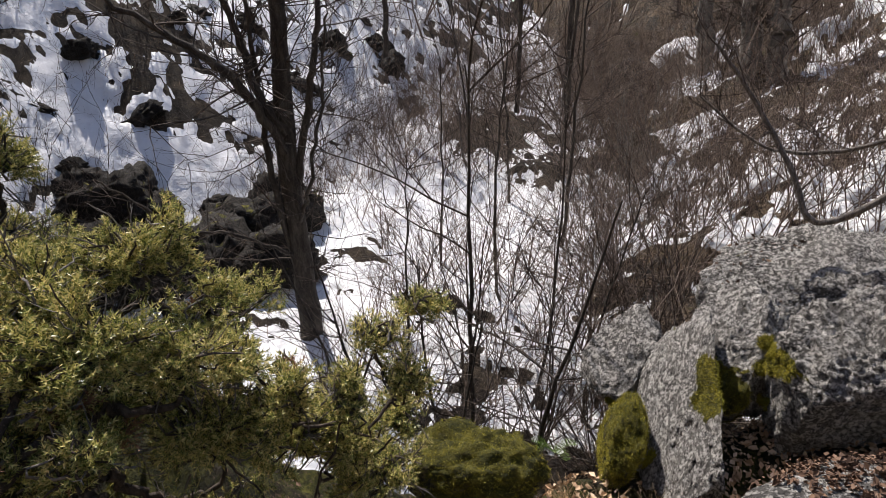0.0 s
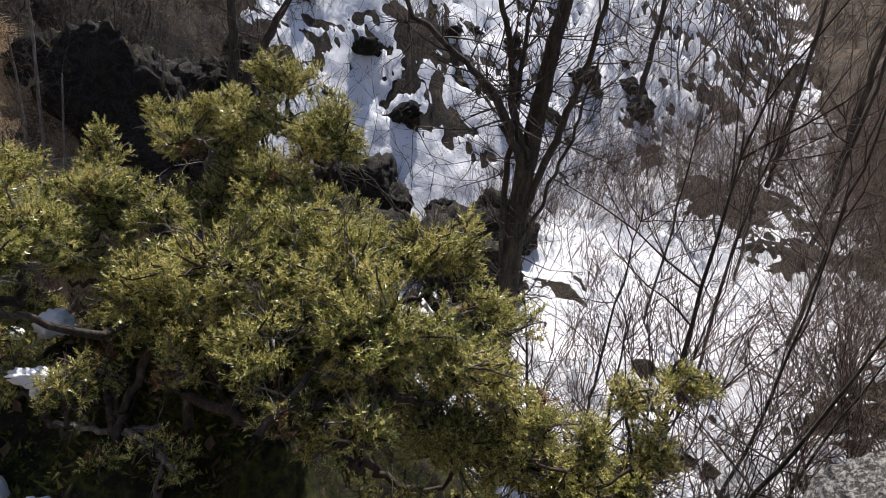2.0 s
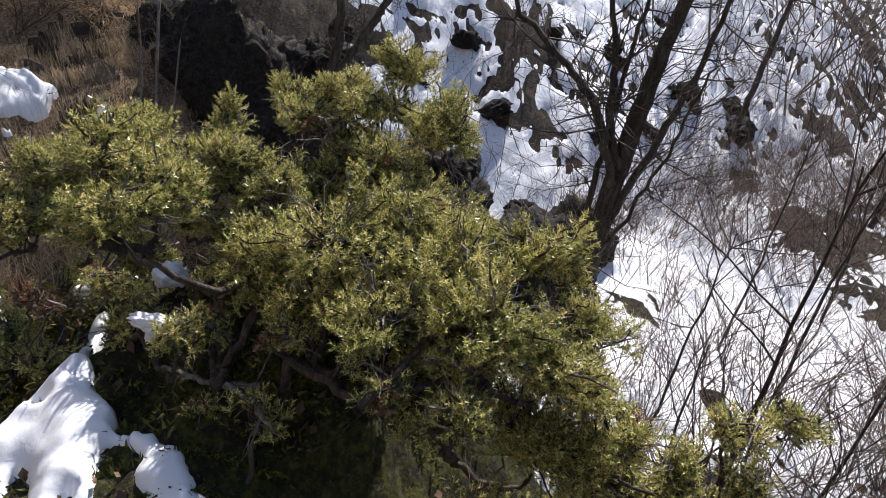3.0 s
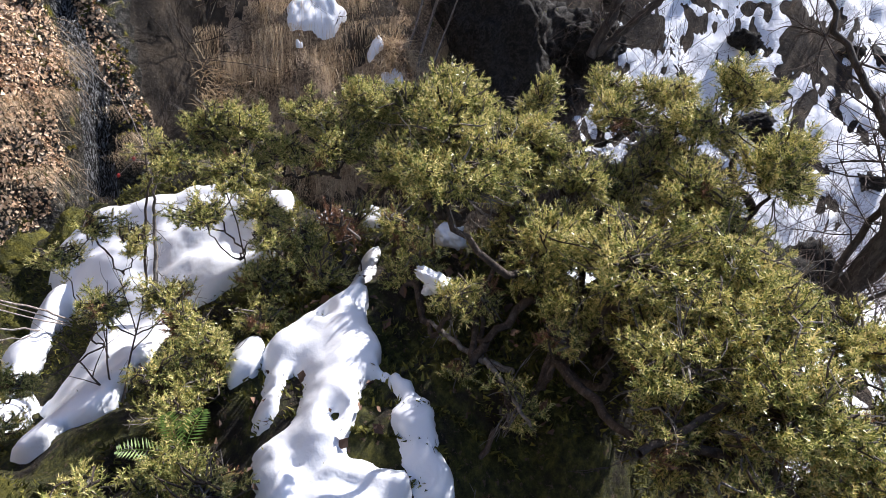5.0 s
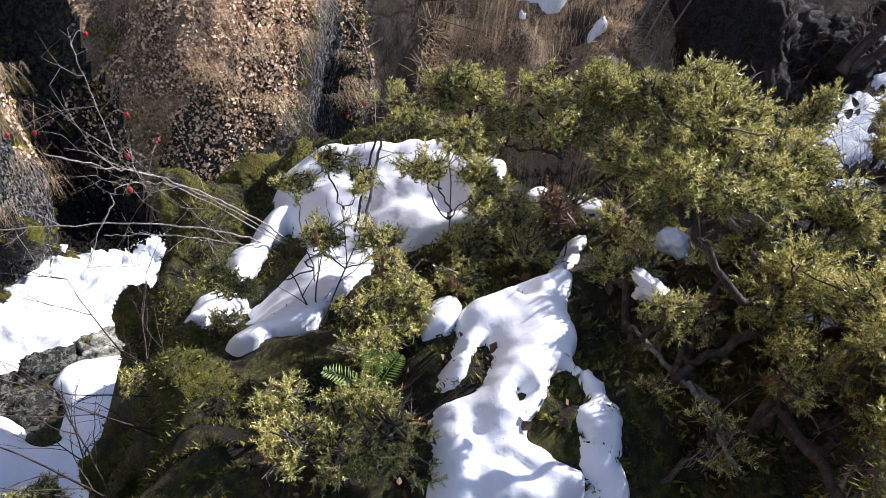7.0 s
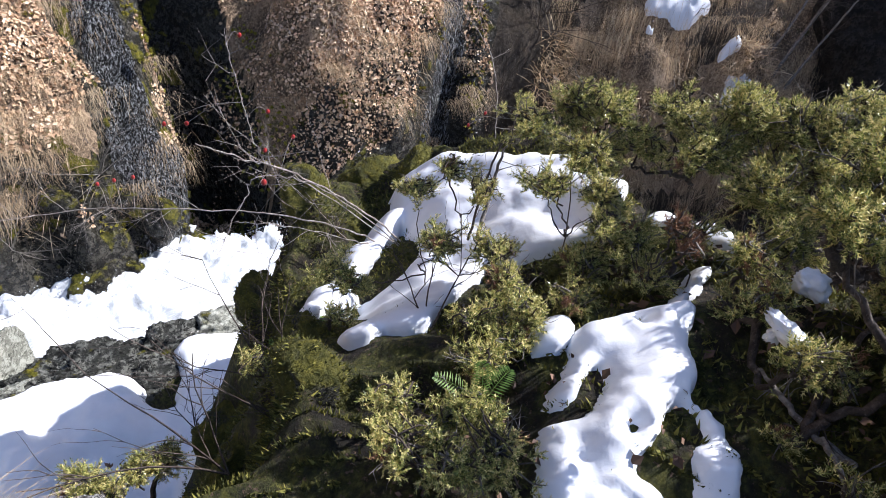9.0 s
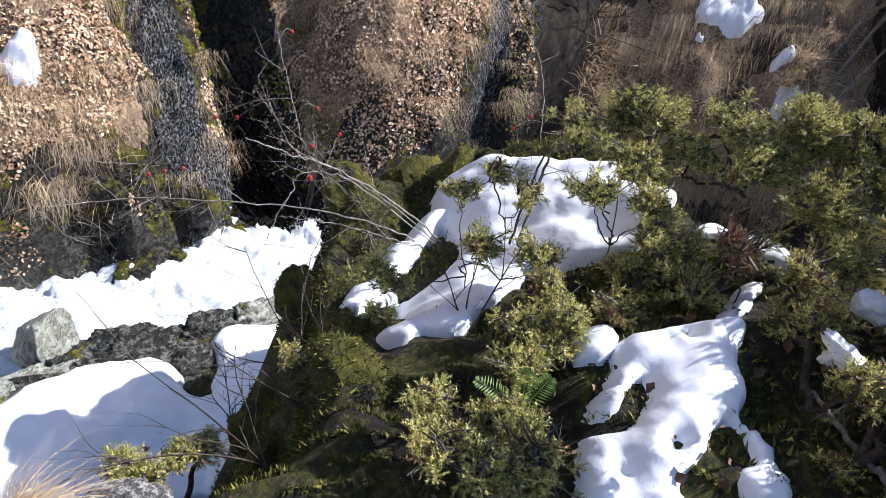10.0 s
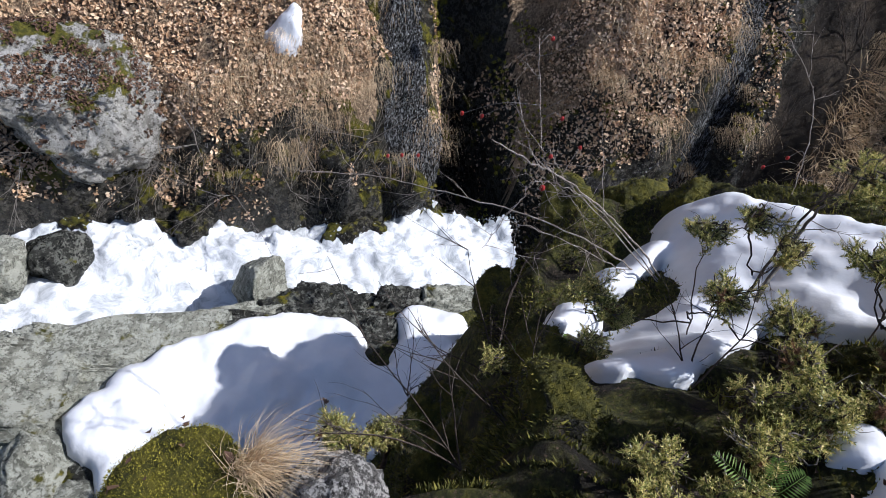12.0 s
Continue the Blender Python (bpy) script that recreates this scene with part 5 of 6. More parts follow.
tagged(fringe.object("bank_fringe", STRAW, None, False), "dry straw grass hanging over the bank's edges", "grass", kind="stuff")
fringe = Soup()
for i in range(120):
    y = 4.6 - 2.8 * rng.random() ** 1.3
    x = -6.0 + 0.12 * max(y - 1.6, 0) - rng.uniform(0.1, 2.0)
    w_ = rng.uniform(0.06, 0.22)
    blades(fringe, (x, y, height(x, y)), int(1500 * w_), rng.uniform(0.2, 0.5), rng.uniform(0.2, 0.5), 0.42, rng, (0.5, 0.0, -0.85), (w_ * rng.uniform(-0.4, 0.4), w_, 0.25 * w_), 0.2, 0.7)
tagged(fringe.object("ledge_fringe", STRAW, None, False), "long dry grass hanging down the rocky ledges", "grass", kind="stuff")


def cascade(name, u0, lean_, wide_, s0, s1, label):
    uu, ss = np.meshgrid(np.linspace(-1, 1, 60), np.linspace(s0, s1, 160), indexing="ij")
    spread_ = wide_ * (0.6 + 0.6 * (s1 - ss) / (s1 - s0))
    u = u0 + lean_ * ss + uu * spread_
    x, y = bank_at(u.ravel(), ss.ravel())
    p = flat(x, y)
    z = land(x, y) + 0.035 + 0.035 * np.abs(fbm(p, 0.12, 4, 161)) - (0.05 + 0.14 * (0.5 + fbm(p, 0.35, 3, 163))) * np.abs(uu.ravel()) ** 2.5
    return tagged(raw(name, np.stack([x, y, z], 1), grid_faces(*uu.shape), FALL), label, "waterfall", kind="structure")


cascade("waterfall_1", 0.88, 0.12, 0.30, 0.02, 2.2, "glittering thin waterfall over dark wet rock")
cascade("waterfall_2", -1.65, -0.40, 0.24, 0.1, 2.3, "narrow side waterfall over dark rock")
for i, caps_ in enumerate([(-0.8, 2.0, -0.75, 2.0, 0.06)]):
    (ax, ay), (bx, by) = bank_at(caps_[0], caps_[1]), bank_at(caps_[2], caps_[3])
    drift("snow_remnant", [(ax, ay, bx, by, caps_[4])], 0.02, 0.07, "small white snow remnant on the leafy bank", 0.03, 0.05, seed=170 + i)

for i, one in enumerate([(-7.22, 2.95, -7.18, 3.20, 0.15), (-7.0, 2.80, -6.95, 2.82, 0.05), (-6.76, 3.69, -6.75, 3.71, 0.045), (-6.48, 3.82, -6.46, 3.88, 0.08), (-4.40, -2.84, -4.34, -2.74, 0.06)]):
    drift("snow_remnant", [one, (one[0] - 0.06, one[1] + 0.5 * one[4], one[2] + 0.1 * one[4], one[3] + one[4], one[4] * 0.6), (one[0] + 0.6 * one[4], one[1] - one[4], one[2], one[3], one[4] * 0.4)], 0.02, 0.07, "bright snow remnant on the grassy ledges", 0.02, 0.05, seed=270 + i, lift=land)

# near the camera
leaves("leaf_litter", scatter(16000, -0.1, 2.2, 0.8, 2.3, lambda x, y: fbm(flat(x, y), 0.3, 3, 181) > -0.2, 182), 0.024, 183, "reddish-brown beech leaves on the ground between the rocks")
tuft((-0.92, -0.79), 700, 0.21, 0.55, 0.95, 801, "tuft of pale dry grass at the edge of the drop", (-0.15, 0.35, 0), -0.17)
for i, (x, y, ln) in enumerate([(0.3, 1.5, 0.2), (0.42, 1.42, 0.22), (0.15, 1.48, 0.18), (0.55, 1.4, 0.2), (-0.75, -1.1, 0.2), (-0.6, -1.2, 0.22)]):
    tuft((x, y), 120, ln, 0.35, 0.8, 810 + i)


# ---- rose, ferns, small things ----
def cane(parent, pts, radius, rng):
    soup = Soup()
    ln = bend(pts, 40, 0.003, rng)
    soup.tube(ln, (radius, radius * 0.8, radius * 0.45), 6)
    n = 60
    k = rng.integers(1, 39, n)
    soup.stems(ln[k], rng.normal(size=(n, 3)), np.full(n, 0.007), np.full(n, 0.0008), rng, 0, 0.0, 1)
    stem = soup.object("cane", CANE, parent)
    twig = Soup()
    k = rng.integers(14, 40, 9)
    twig.brush(ln[k], rng.normal(size=(9, 3)) + (ln[k] - ln[k - 1]) * 20, rng.uniform(0.08, 0.3, 9), np.full(9, 0.0016), (3,), rng, 0.02, 0.12, 0.8, 0.0008, 5)
    tagged(twig.object("twigwork", CANE, stem), kind="stuff")
    return ln


rng = np.random.default_rng(401)
base = (-2.29, 0.17, -0.54)
rose = tagged(empty("rose_bush", base), "leafless thorny wild rose with a few red hips", "rose bush")
lines = [cane(rose, [base] + pts, r, rng) for pts, r in (
    ([(-2.31, -0.02, -0.41), (-2.28, -0.23, -0.28), (-2.23, -0.42, -0.18), (-2.17, -0.58, -0.12), (-2.12, -0.70, -0.07)], 0.0042),
    ([(-2.31, -0.04, -0.49), (-2.34, -0.26, -0.48), (-2.37, -0.52, -0.52), (-2.38, -0.84, -0.60), (-2.39, -1.16, -0.70), (-2.34, -1.49, -0.81)], 0.004),
    ([(-2.29, -0.01, -0.51), (-2.28, -0.23, -0.48), (-2.28, -0.41, -0.48), (-2.29, -0.59, -0.52)], 0.003),
    ([(-2.31, -0.28, -0.29), (-2.23, -0.51, -0.23), (-2.13, -0.54, -0.26), (-1.99, -0.59, -0.40)], 0.0025),
    ([(-2.28, -0.37, -0.24), (-2.27, -0.51, -0.18), (-2.39, -0.61, -0.07), (-2.52, -0.71, 0.08)], 0.0026),
    ([(-2.27, 0.11, -0.43), (-2.47, 0.34, -0.34), (-2.81, 0.40, -0.17), (-3.06, 0.32, 0.06), (-3.26, 0.12, 0.18)], 0.003))]
HIPS = [(-2.18, -0.49, -0.21), (-2.37, -0.87, -0.20), (-2.39, -0.80, -0.19), (-2.28, -0.51, -0.15), (-2.37, -0.43, -0.13), (-2.39, -1.12, -0.56), (-2.45, -1.01, -0.54), (-2.42, -1.07, -0.55), (-2.95, 0.36, -0.16), (-2.93, 0.30, -0.23), (-2.59, -0.68, 0.09), (-2.40, -0.53, -0.07)]
for i, (x, y, z) in enumerate(HIPS):
    bm = bmesh.new()
    bmesh.ops.create_uvsphere(bm, u_segments=10, v_segments=8, radius=0.0075 if i else 0.010)
    bmesh.ops.scale(bm, vec=(1, 1, 1.3), verts=bm.verts)
    me = bpy.data.meshes.new("hip")
    bm.to_mesh(me)
    bm.free()
    me.materials.append(HIP)
    hip = new("hip", me)
    hip.parent = rose
    hip.location = Vector((x, y, z)) - rose.location
    allp = np.concatenate(lines)
    near_ = allp[np.argmin(np.linalg.norm(allp - np.array([x, y, z]), axis=1))]
    st = Soup()
    st.tube(bend([near_, (near_ + np.array([x, y, z])) / 2 + [0, 0, 0.03], (x, y, z)], 8), (0.0014, 0.0008), 4)
    st.object("hip_stalk", CANE, rose)


def fern(place, fronds, size, seed, face):
    rng = np.random.default_rng(seed)
    ob = tagged(empty("fern", place), "small green fern with narrow fronds", "fern", "ferns")
    for i in range(fronds):
        soup = Soup()
        w = np.array(face) + rng.normal(0, 0.5, 3)
        w[2] = abs(w[2]) * 0.4 + 0.25
        w /= np.linalg.norm(w)
        ln = bend([place, np.array(place) + w * size * 0.5 + [0, 0, 0.01], np.array(place) + w * size - [0, 0, size * 0.15]], 20)
        soup.tube(ln, (0.0012, 0.0005), 4)
        sd = np.cross(w, [0, 0, 1])
        sd /= np.linalg.norm(sd)
        up_ = np.cross(sd, w)
        for k in range(2, 20):
            half = size * 0.20 * math.sin(math.pi * (k + 2) / 23) + 0.004
            for sg in (-1, 1):
                a0, wd = ln[k], size * 0.016
                tip = a0 + sd * sg * half + w * half * 0.35 + up_ * rng.normal(0, 0.002)
                m_ = (a0 + tip) / 2
                soup.add(np.array([a0, m_ - w * wd, tip, m_ + w * wd]), [[0, 1, 2, 3]])
        soup.object("frond", FERN, ob, False)
    return ob


fern((-1.17, 0.10, 0.13), 3, 0.12, 411, (0.02, 0.09, 0.0))
fern((-1.73, -0.22, -0.53), 5, 0.16, 412, (-0.1, -0.3, 0.1))
fern((-1.68, -0.07, -0.46), 3, 0.12, 413, (0.2, -0.1, 0.1))
fern((0.30, 1.74, -0.33), 6, 0.09, 414, (0.1, -0.1, 0.3))

for (x, y, z), sz_, sd in (((-1.40, 0.80, 0.46), (0.045, 0.035, 0.028), 421), ((-1.22, 0.65, 0.46), (0.065, 0.025, 0.02), 422), ((-1.25, 0.65, 0.43), (0.02, 0.02, 0.025), 423)):
    rock("snow_clod", (x, y, z), sz_, (0, 10, 40), sd, SNOW, "lump of snow caught on a juniper branch", 8, 0.5, 4)["category"] = "snow lump"

# bare branches among the junipers
for i, (pts, r, mat_) in enumerate((([(-0.99, 0.72, 0.39), (-1.07, 0.68, 0.37), (-1.16, 0.66, 0.36), (-1.22, 0.65, 0.35)], 0.008, DEAD), ([(-1.05, 0.66, 0.36), (-1.15, 0.73, 0.41), (-1.24, 0.82, 0.47), (-1.32, 0.92, 0.50)], 0.009, TWIG),
                                    ([(-1.24, 1.13, 0.75), (-1.24, 1.12, 0.80), (-1.22, 1.12, 0.84), (-1.24, 1.11, 0.87), (-1.25, 1.11, 0.85)], 0.005, DEAD), ([(-1.04, 0.68, 0.39), (-0.92, 0.64, 0.42), (-0.81, 0.59, 0.46)], 0.006, DEAD),
                                    ([(-0.63, 0.58, 0.61), (-0.62, 0.68, 0.65), (-0.62, 0.77, 0.70), (-0.61, 0.85, 0.74)], 0.007, TWIG), ([(-1.36, 0.85, 0.40), (-1.40, 0.96, 0.44), (-1.45, 0.95, 0.44)], 0.012, BARK),
                                    ([(-1.39, 0.12, 0.06), (-1.40, 0.18, 0.08), (-1.46, 0.18, 0.11)], 0.004, DEAD), ([(-2.08, 0.27, -0.19), (-2.21, 0.28, -0.02), (-2.24, 0.28, 0.13)], 0.008, DEAD), ([(-2.09, 0.24, -0.20), (-2.21, 0.25, 0.07), (-2.22, 0.27, 0.19)], 0.005, TWIG))):
    ob = tagged(empty("bare_branch", pts[0]), "bare weathered branch inside the juniper", "branch")
    rng = np.random.default_rng(430 + i)
    stick, tw = Soup(), Soup()
    ln = bend(pts, 20, 0.002, rng)
    stick.tube(ln, (r, r * 0.8, r * 0.4), 7)
    k = rng.integers(3, 20, 7)
    tw.brush(ln[k], rng.normal(size=(7, 3)), rng.uniform(0.04, 0.12, 7), np.full(7, 0.0022), (3,), rng, 0.0, 0.15, 0.9, 0.001)
    stick.object("stem", mat_, ob)
    tagged(tw.object("twigwork", mat_, ob), kind="stuff")


def bare_shrub(place, ways, length, radius, seed, label, mat_=TWIG, kids=(5, 3)):
    rng = np.random.default_rng(seed)
    soup = Soup()
    n = len(ways)
    soup.brush(np.repeat(np.array([place]), n, 0), np.array(ways, float), length * rng.uniform(0.7, 1.1, n), np.full(n, radius), kids, rng, 0.0, 0.1, 0.7, 0.001, 7)
    return tagged(soup.object("bare_shrub", mat_), label, "shrub")


bare_shrub((-2.10, -0.65, -1.75), [(0.1, 0, 1), (-0.3, -0.2, 1), (0.3, -0.3, 0.8)], 0.5, 0.004, 441, "thin leafless shrub rising from the snow shelf", TWIG, (4, 2))
bare_shrub((-1.41, -0.20, -0.48), [(-0.5, -0.6, 0.5), (-0.2, -0.7, 0.2), (0.1, -0.6, 0.4)], 0.5, 0.004, 442, "dead twigs hanging from the mossy cliff", TWIG, (4, 2))
bare_shrub((-1.60, 0.08, -0.16), [(-0.5, -0.4, 0.15), (-0.6, -0.1, 0.3), (-0.3, 0.2, 0.5)], 0.35, 0.004, 443, "dark leafless twigs lying over the snow cap", TWIG, (4, 2))
rng = np.random.default_rng(450)
bare_shrub((-1.75, -0.36, -0.72), [(-0.4, -0.5, 0.6), (0.2, -0.7, 0.3), (-0.7, -0.2, 0.3)], 0.45, 0.004, 444, "dead twigs hanging from the mossy cliff", TWIG, (4, 2))
bare_shrub((-1.20, -0.38, -0.34), [(-0.3, -0.6, 0.4), (-0.6, -0.4, 0.2), (0.1, -0.8, 0.1)], 0.45, 0.004, 445, "dead twigs hanging from the mossy cliff", TWIG, (4, 2))
for i in range(15):
    u, s_ = rng.uniform(0.4, 4.6), rng.uniform(0.05, 0.5)
    x, y = bank_at(u, s_)
    bare_shrub((x, y, height(x, y)), rng.normal(0, 0.6, (5, 3)) + np.array([0.5, 0.3, 0.4]), 0.55, 0.004, 460 + i, "pale leafless brushwood over the wet rock", DEAD)["group"] = "brushwood over the stream"
for i in range(14):
    u, s_ = rng.uniform(-6.5, -1.0), rng.uniform(0.1, 1.8)
    x, y = bank_at(u, s_)
    bare_shrub((x, y, height(x, y)), rng.normal(0, 0.5, (4, 3)) + np.array([0.3, 0.1, 0.9]), 1.0, 0.006, 480 + i, "leafless shrub on the grassy ledges", TWIG)["group"] = "shrubs on the ledges"

rng = np.random.default_rng(490)
for i in range(26):
    y = rng.uniform(3.6, 10.0)
    x = rng.uniform(0.5, 1.6) + 0.22 * (y - 3.6) * rng.uniform(0.3, 2.0)
    if on_right(np.array([x]), np.array([y]))[0] or rng.random() < 0.4:
        bare_shrub((x, y, height(x, y) - 0.03), rng.normal(0, 0.5, (6, 3)) + np.array([-0.15, 0, 1.0]), rng.uniform(0.8, 1.5), 0.009, 700 + i, "leafless brown shrub on the valley side", (REDTWIG, DEAD, TWIG)[i % 3], (6, 3))["group"] = "shrubs on the valley side"
for i in range(18):
    x, y = rng.uniform(-5.6, -2.2), rng.uniform(5.6, 7.4)
    bare_shrub((x, y, height(x, y) - 0.03), rng.normal(0, 0.6, (7, 3)) + np.array([0.1, 0, 0.8]), rng.uniform(0.6, 1.1), 0.010, 770 + i, "dark leafless shrub among the rocks of the slope", BARK, (6, 4))["group"] = "shrubs among the dark rocks"
for i, (x, y) in enumerate([(0.35, 3.0), (0.1, 3.15), (0.75, 3.3), (-0.45, 3.3), (0.55, 3.9), (-0.1, 4.6)]):
    bare_shrub((x, y, height(x, y) - 0.03), rng.normal(0, 0.42, (5, 3)) + np.array([0.1, 0, 1.0]), rng.uniform(0.9, 1.4), 0.011, 740 + i, "bare many-stemmed shrub standing in the snow", TWIG, (6, 4))["group"] = "shrubs in the snow"

# trees on the slopes
for i, (pts, r) in enumerate((([(-5.60, 5.96, -0.12), (-5.62, 6.05, 0.55), (-5.64, 6.06, 1.66)], 0.07), ([(-5.56, 6.01, -0.05), (-5.34, 6.30, 0.59), (-5.02, 6.57, 1.41)], 0.06),
                              ([(4.19, 9.69, -0.71), (4.17, 9.78, 0.14), (4.14, 9.84, 0.72), (3.89, 9.82, 2.79)], 0.17), ([(4.41, 9.33, -0.66), (4.40, 9.41, 0.17), (4.38, 9.47, 0.72), (4.11, 9.48, 2.72)], 0.15), ([(4.34, 12.01, -0.98), (4.31, 12.12, -0.04), (4.26, 12.19, 0.64), (4.01, 12.12, 3.20)], 0.17),
                              ([(1.61, 10.71, -0.91), (1.68, 10.86, 0.26), (1.67, 10.85, 2.37)], 0.06), ([(0.87, 11.76, -1.20), (0.93, 11.95, 0.20), (0.95, 11.92, 2.52)], 0.05), ([(-1.67, 12.84, -0.21), (-1.61, 12.92, 0.84), (-1.48, 12.85, 2.73)], 0.06),
                              ([(-6.60, 4.21, -0.89), (-6.72, 4.31, -0.23), (-6.79, 4.40, 0.59), (-6.82, 4.40, 1.14)], 0.02), ([(-6.70, 4.08, -0.83), (-6.81, 4.18, -0.18), (-6.90, 4.21, 0.51)], 0.016), ([(-6.50, 4.36, -0.89), (-6.58, 4.45, -0.40), (-6.63, 4.55, 0.15)], 0.015),
                              ([(1.65, 2.31, 0.42), (1.50, 2.36, 0.28), (1.39, 2.42, 0.26), (1.33, 2.51, 0.44), (1.19, 2.65, 0.71), (1.05, 2.73, 0.91)], 0.014), ([(1.76, 2.53, 0.56), (1.56, 2.63, 0.47), (1.32, 2.76, 0.47), (1.07, 2.90, 0.67)], 0.010))):
    rng = np.random.default_rng(520 + i)
    ob = tagged(empty("tree", pts[0]), "bare grey-brown tree standing on the slope" if i < 8 else "slender pale leafless branch and stem", "tree")
    tk, tw = Soup(), Soup()
    ln = bend(pts, 24, r * 0.15, rng)
    tk.tube(ln, (r, r * 0.85, r * 0.5), 8)
    n = 16
    k = rng.integers(4, 24, n)
    w = rng.normal(size=(n, 3))
    w[:, 2] = np.abs(w[:, 2])
    tw.brush(ln[k], w, rng.uniform(0.3, 1.0, n) * (1.0 if i < 8 else 0.45), np.full(n, max(r * 0.15, 0.003)), (5, 3), rng, 0.02, 0.1, 0.8, 0.0015, 5)
    tk.object("trunk", GREYBARK if i in (2, 3, 4) else BARK if i < 8 else DEAD, ob)
    tagged(tw.object("twigwork", TWIG, ob), kind="stuff")

for i, one in enumerate([(3.17, 11.11, 3.48, 10.59, 0.12), (2.97, 9.37, 3.35, 8.86, 0.25), (4.23, 11.95, 3.72, 10.29, 0.25), (3.09, 6.65, 3.15, 6.52, 0.12), (3.11, 5.86, 3.26, 5.67, 0.10), (3.43, 5.46, 3.65, 5.40, 0.20), (3.08, 4.74, 3.26, 4.67, 0.14), (4.59, 13.73, 4.72, 13.26, 0.30), (1.52, 5.95, 1.62, 5.75, 0.10), (1.98, 6.22, 2.05, 5.88, 0.10), (1.33, 5.00, 1.43, 4.89, 0.12), (2.40, 5.65, 2.48, 5.53, 0.10)]):
    drift("snow_remnant", [one[:4] + (one[4] * 1.2,), (one[0] - one[4], one[1] + one[4], one[2] + one[4], one[3], one[4] * 0.8)], 0.03, 0.10, "patch of old snow on the brushy slope", 0.05, 0.16, seed=230 + i)
rock("outcrop", (3.40, 13.54, -1.37), (0.8, 0.7, 0.75), (0, 0, 20), 51, DARKROCK, "dark mossy outcrop on the brushy slope", 10, 0.2)


def carpet(name, spots, length, width, seed, label, mat_, down=0.0):
    """Short upright blades over the ground, two faces each."""
    rng = np.random.default_rng(seed)
    n = len(spots)
    x, y = spots[:, 0].copy(), spots[:, 1].copy()
    z = land(x, y)
    e = 0.03
    nrm = np.stack([-(land(x + e, y) - z) / e, -(land(x, y + e) - z) / e, np.ones(n)], 1)
    nrm /= np.linalg.norm(nrm, axis=1)[:, None]
    d = nrm * (1 - 0.6 * down) + rng.normal(0, 0.45, (n, 3)) - np.array([0, 0, 1.0]) * down
    d /= np.linalg.norm(d, axis=1)[:, None]
    w = np.cross(d, rng.normal(size=(n, 3)))
    w /= np.linalg.norm(w, axis=1)[:, None]
    ln = (length * rng.uniform(0.4, 1.3, n))[:, None]
    q_ = np.column_stack([x, y, z])
    v = np.stack([q_ - w * width, q_ + d * ln * 0.55 - w * width * 0.8, q_ + d * ln - np.array([0, 0, 0.35]) * ln * down, q_ + d * ln * 0.55 + w * width * 0.8], 1)
    ob = raw(name, v.reshape(-1, 3), np.arange(n * 4).reshape(-1, 4), mat_, None, False)
    return tagged(ob, label, "ground cover", kind="stuff")


leaves("spur_litter", scatter(3000, -2.2, 0.6, -1.2, 1.4, lambda x, y: (inside(x, y, SPUR) > 0.1) & (x + y > -1.1) & (fbm(flat(x, y), 0.2, 3, 194) > 0.1), 195), 0.028, 196, "rotting brown leaves and needles under the junipers", 0.006, BROWN)
us = np.stack([np.random.default_rng(197).uniform(-2.4, 5.0, 11000), np.random.default_rng(198).uniform(0.3, 2.6, 11000)], 1)
pos = np.stack(bank_at(us[:, 0], us[:, 1]), 1)
gap = np.zeros(len(us))
for u0, lean_, wide_, deep in GULLIES:
    gap += np.exp(-((us[:, 0] - u0 - lean_ * us[:, 1]) / (wide_ * 1.6)) ** 2)
pos = pos[fbm(flat(pos[:, 0], pos[:, 1]), 0.45, 3, 199) - gap > -0.1]
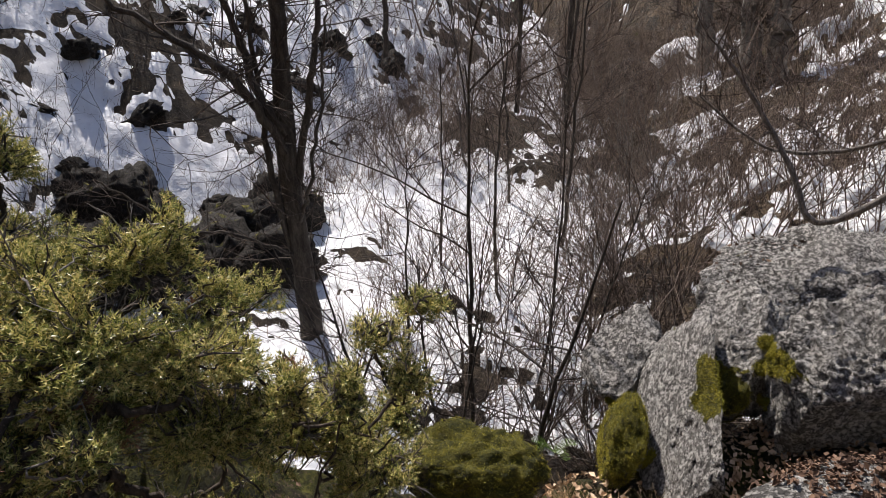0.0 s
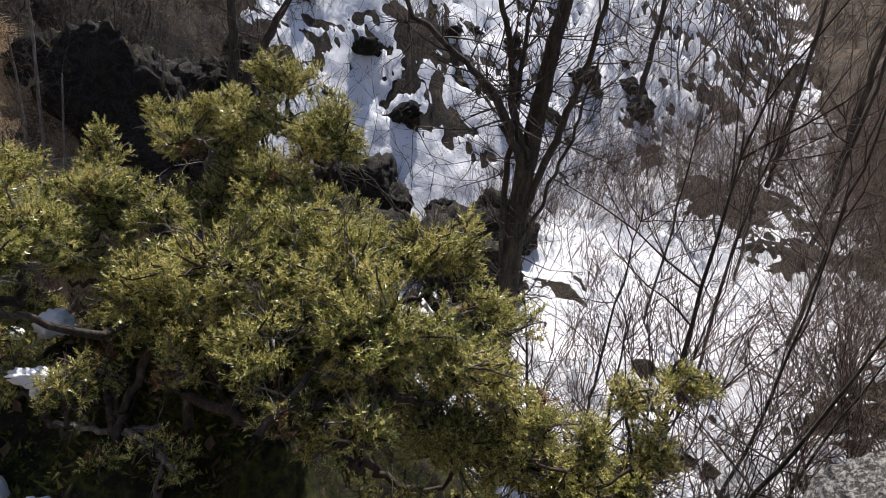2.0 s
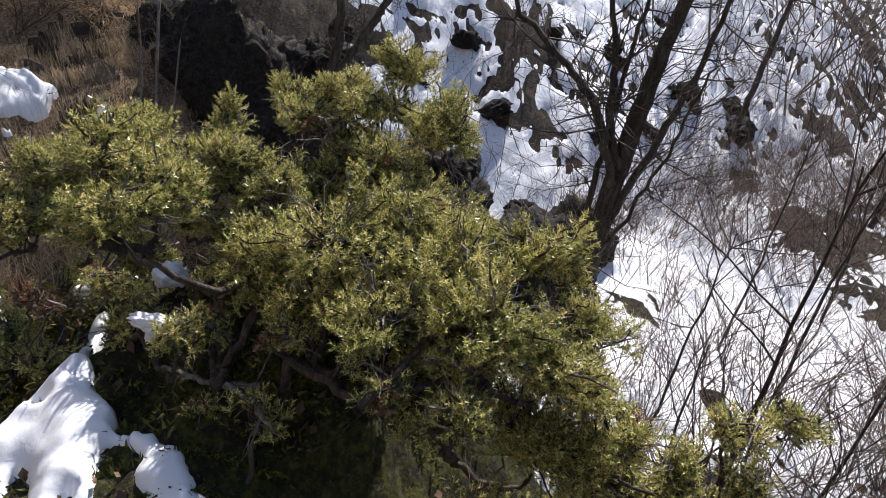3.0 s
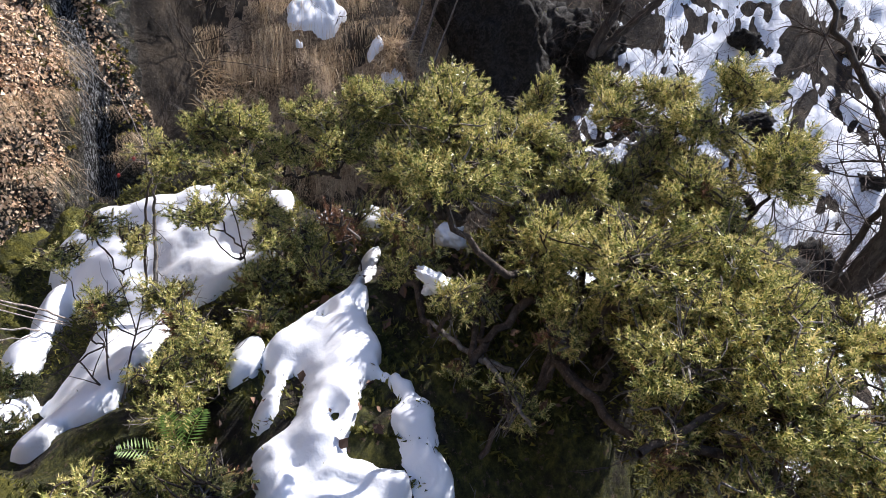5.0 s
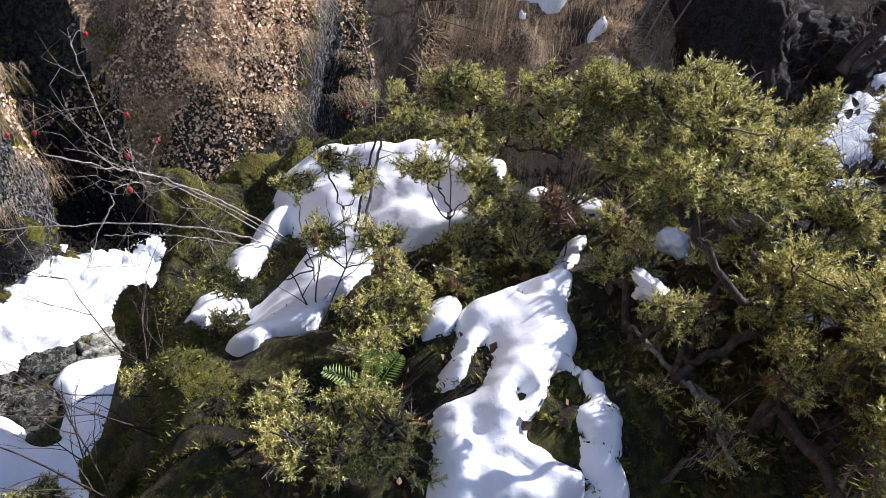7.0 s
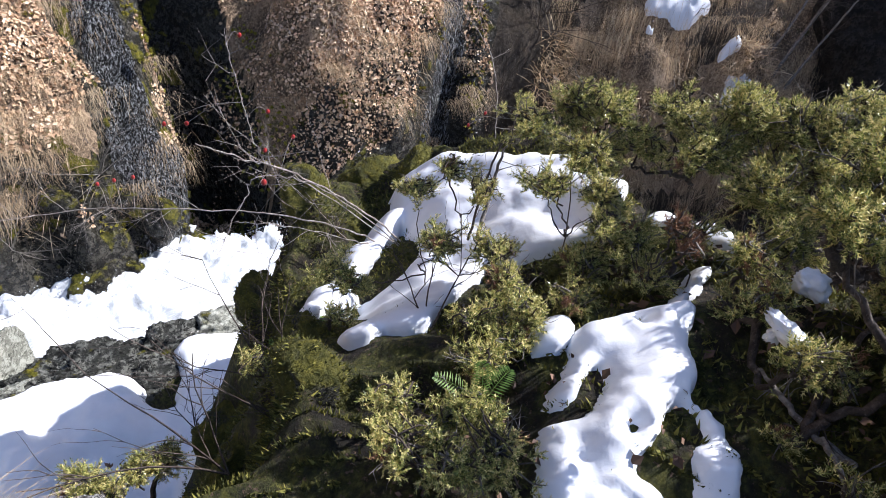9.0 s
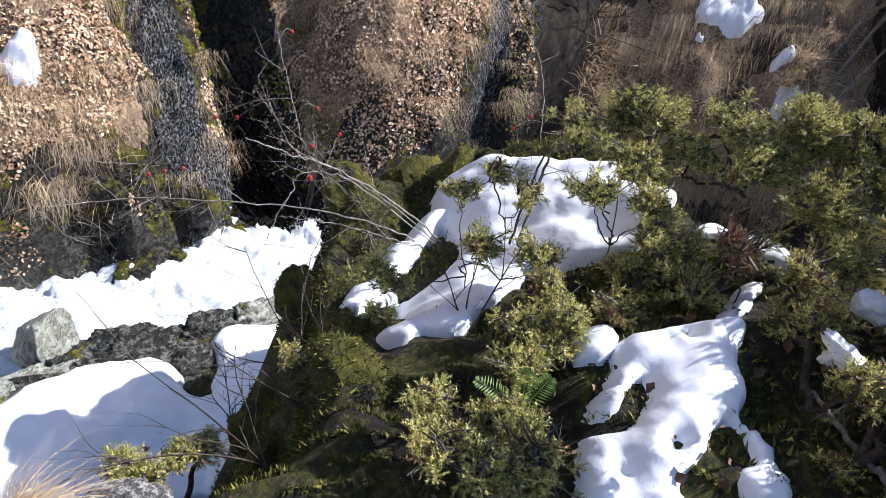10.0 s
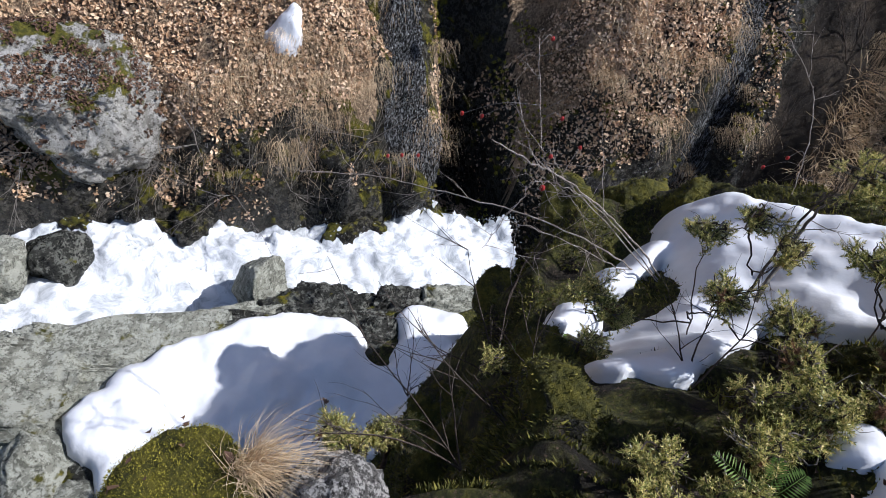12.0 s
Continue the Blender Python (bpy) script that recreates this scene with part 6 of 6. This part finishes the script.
carpet("bank_grass", pos, 0.20, 0.0024, 200, "flattened dry grass among fallen leaves", STRAW, 0.55)
pos = scatter(24000, -8.6, -5.7, 1.7, 4.9, lambda x, y: (fbm(flat(x, y), 0.45, 3, 213) > 0.12) & (np.hypot(x + 7.43, (y - 3.3) * 0.6) > 0.5) & (np.hypot(x + 7.47, y - 1.7) > 0.25), 211)
carpet("ledge_grass", pos, 0.24, 0.005, 214, "long dry grass hanging over the rocky ledges", STRAW, 0.3)

bare = scatter(60000, -9.0, 7.0, 3.2, 15.0, lambda x, y: (valley_snow(x, y) < 0.06) & (inside(x, y, SPUR) < -0.2) & (fbm(flat(x, y), 0.4, 3, 221) > -0.2), 222)
carpet("heather", bare, 0.15, 0.006, 223, "dead brown heather and grass between the snow", HEATHER)

for i, (x, y, z) in enumerate([(-1.66, -1.70, -2.335), (-1.44, -1.74, -2.345), (-2.16, -1.10, -2.345)]):
    rng = np.random.default_rng(830 + i)
    soup = Soup()
    for k in range(3):
        a = rng.uniform(0, 6.3)
        d, e = np.array([math.cos(a), math.sin(a), 0.25]) * 0.022, np.array([-math.sin(a), math.cos(a), 0.3]) * 0.009
        q = np.array([x, y, z]) + rng.normal(0, 0.005, 3)
        soup.add(np.array([q - d, q - e, q + d, q + e]), [[0, 1, 2, 3]])
    tagged(soup.object("dead_leaf", BROWN, None, False), "dark curled dead leaf lying on the snow", "leaf", "leaves on the snow")


def damp_edge(c):
    s_ = side(c[:, 0], c[:, 1], FOOT)[0]
    u = 0.56 * (c[:, 0] + 4.72) - 0.83 * (c[:, 1] + 0.52)
    hit = np.zeros(len(c), bool)
    for u0, lean_, wide_, deep in GULLIES[:3]:
        off = np.abs(u - u0 - lean_ * s_) / wide_
        hit |= (off > 0.7) & (off < 1.5)
    return hit & (s_ > 0.1) & (s_ < 2.0) & (c[:, 1] < 1.5) & (fbm(c, 0.3, 3, 195) > 0.22)


fuzz(ground, 16000, 0.030, 92, -1.0, MOSS, damp_edge)
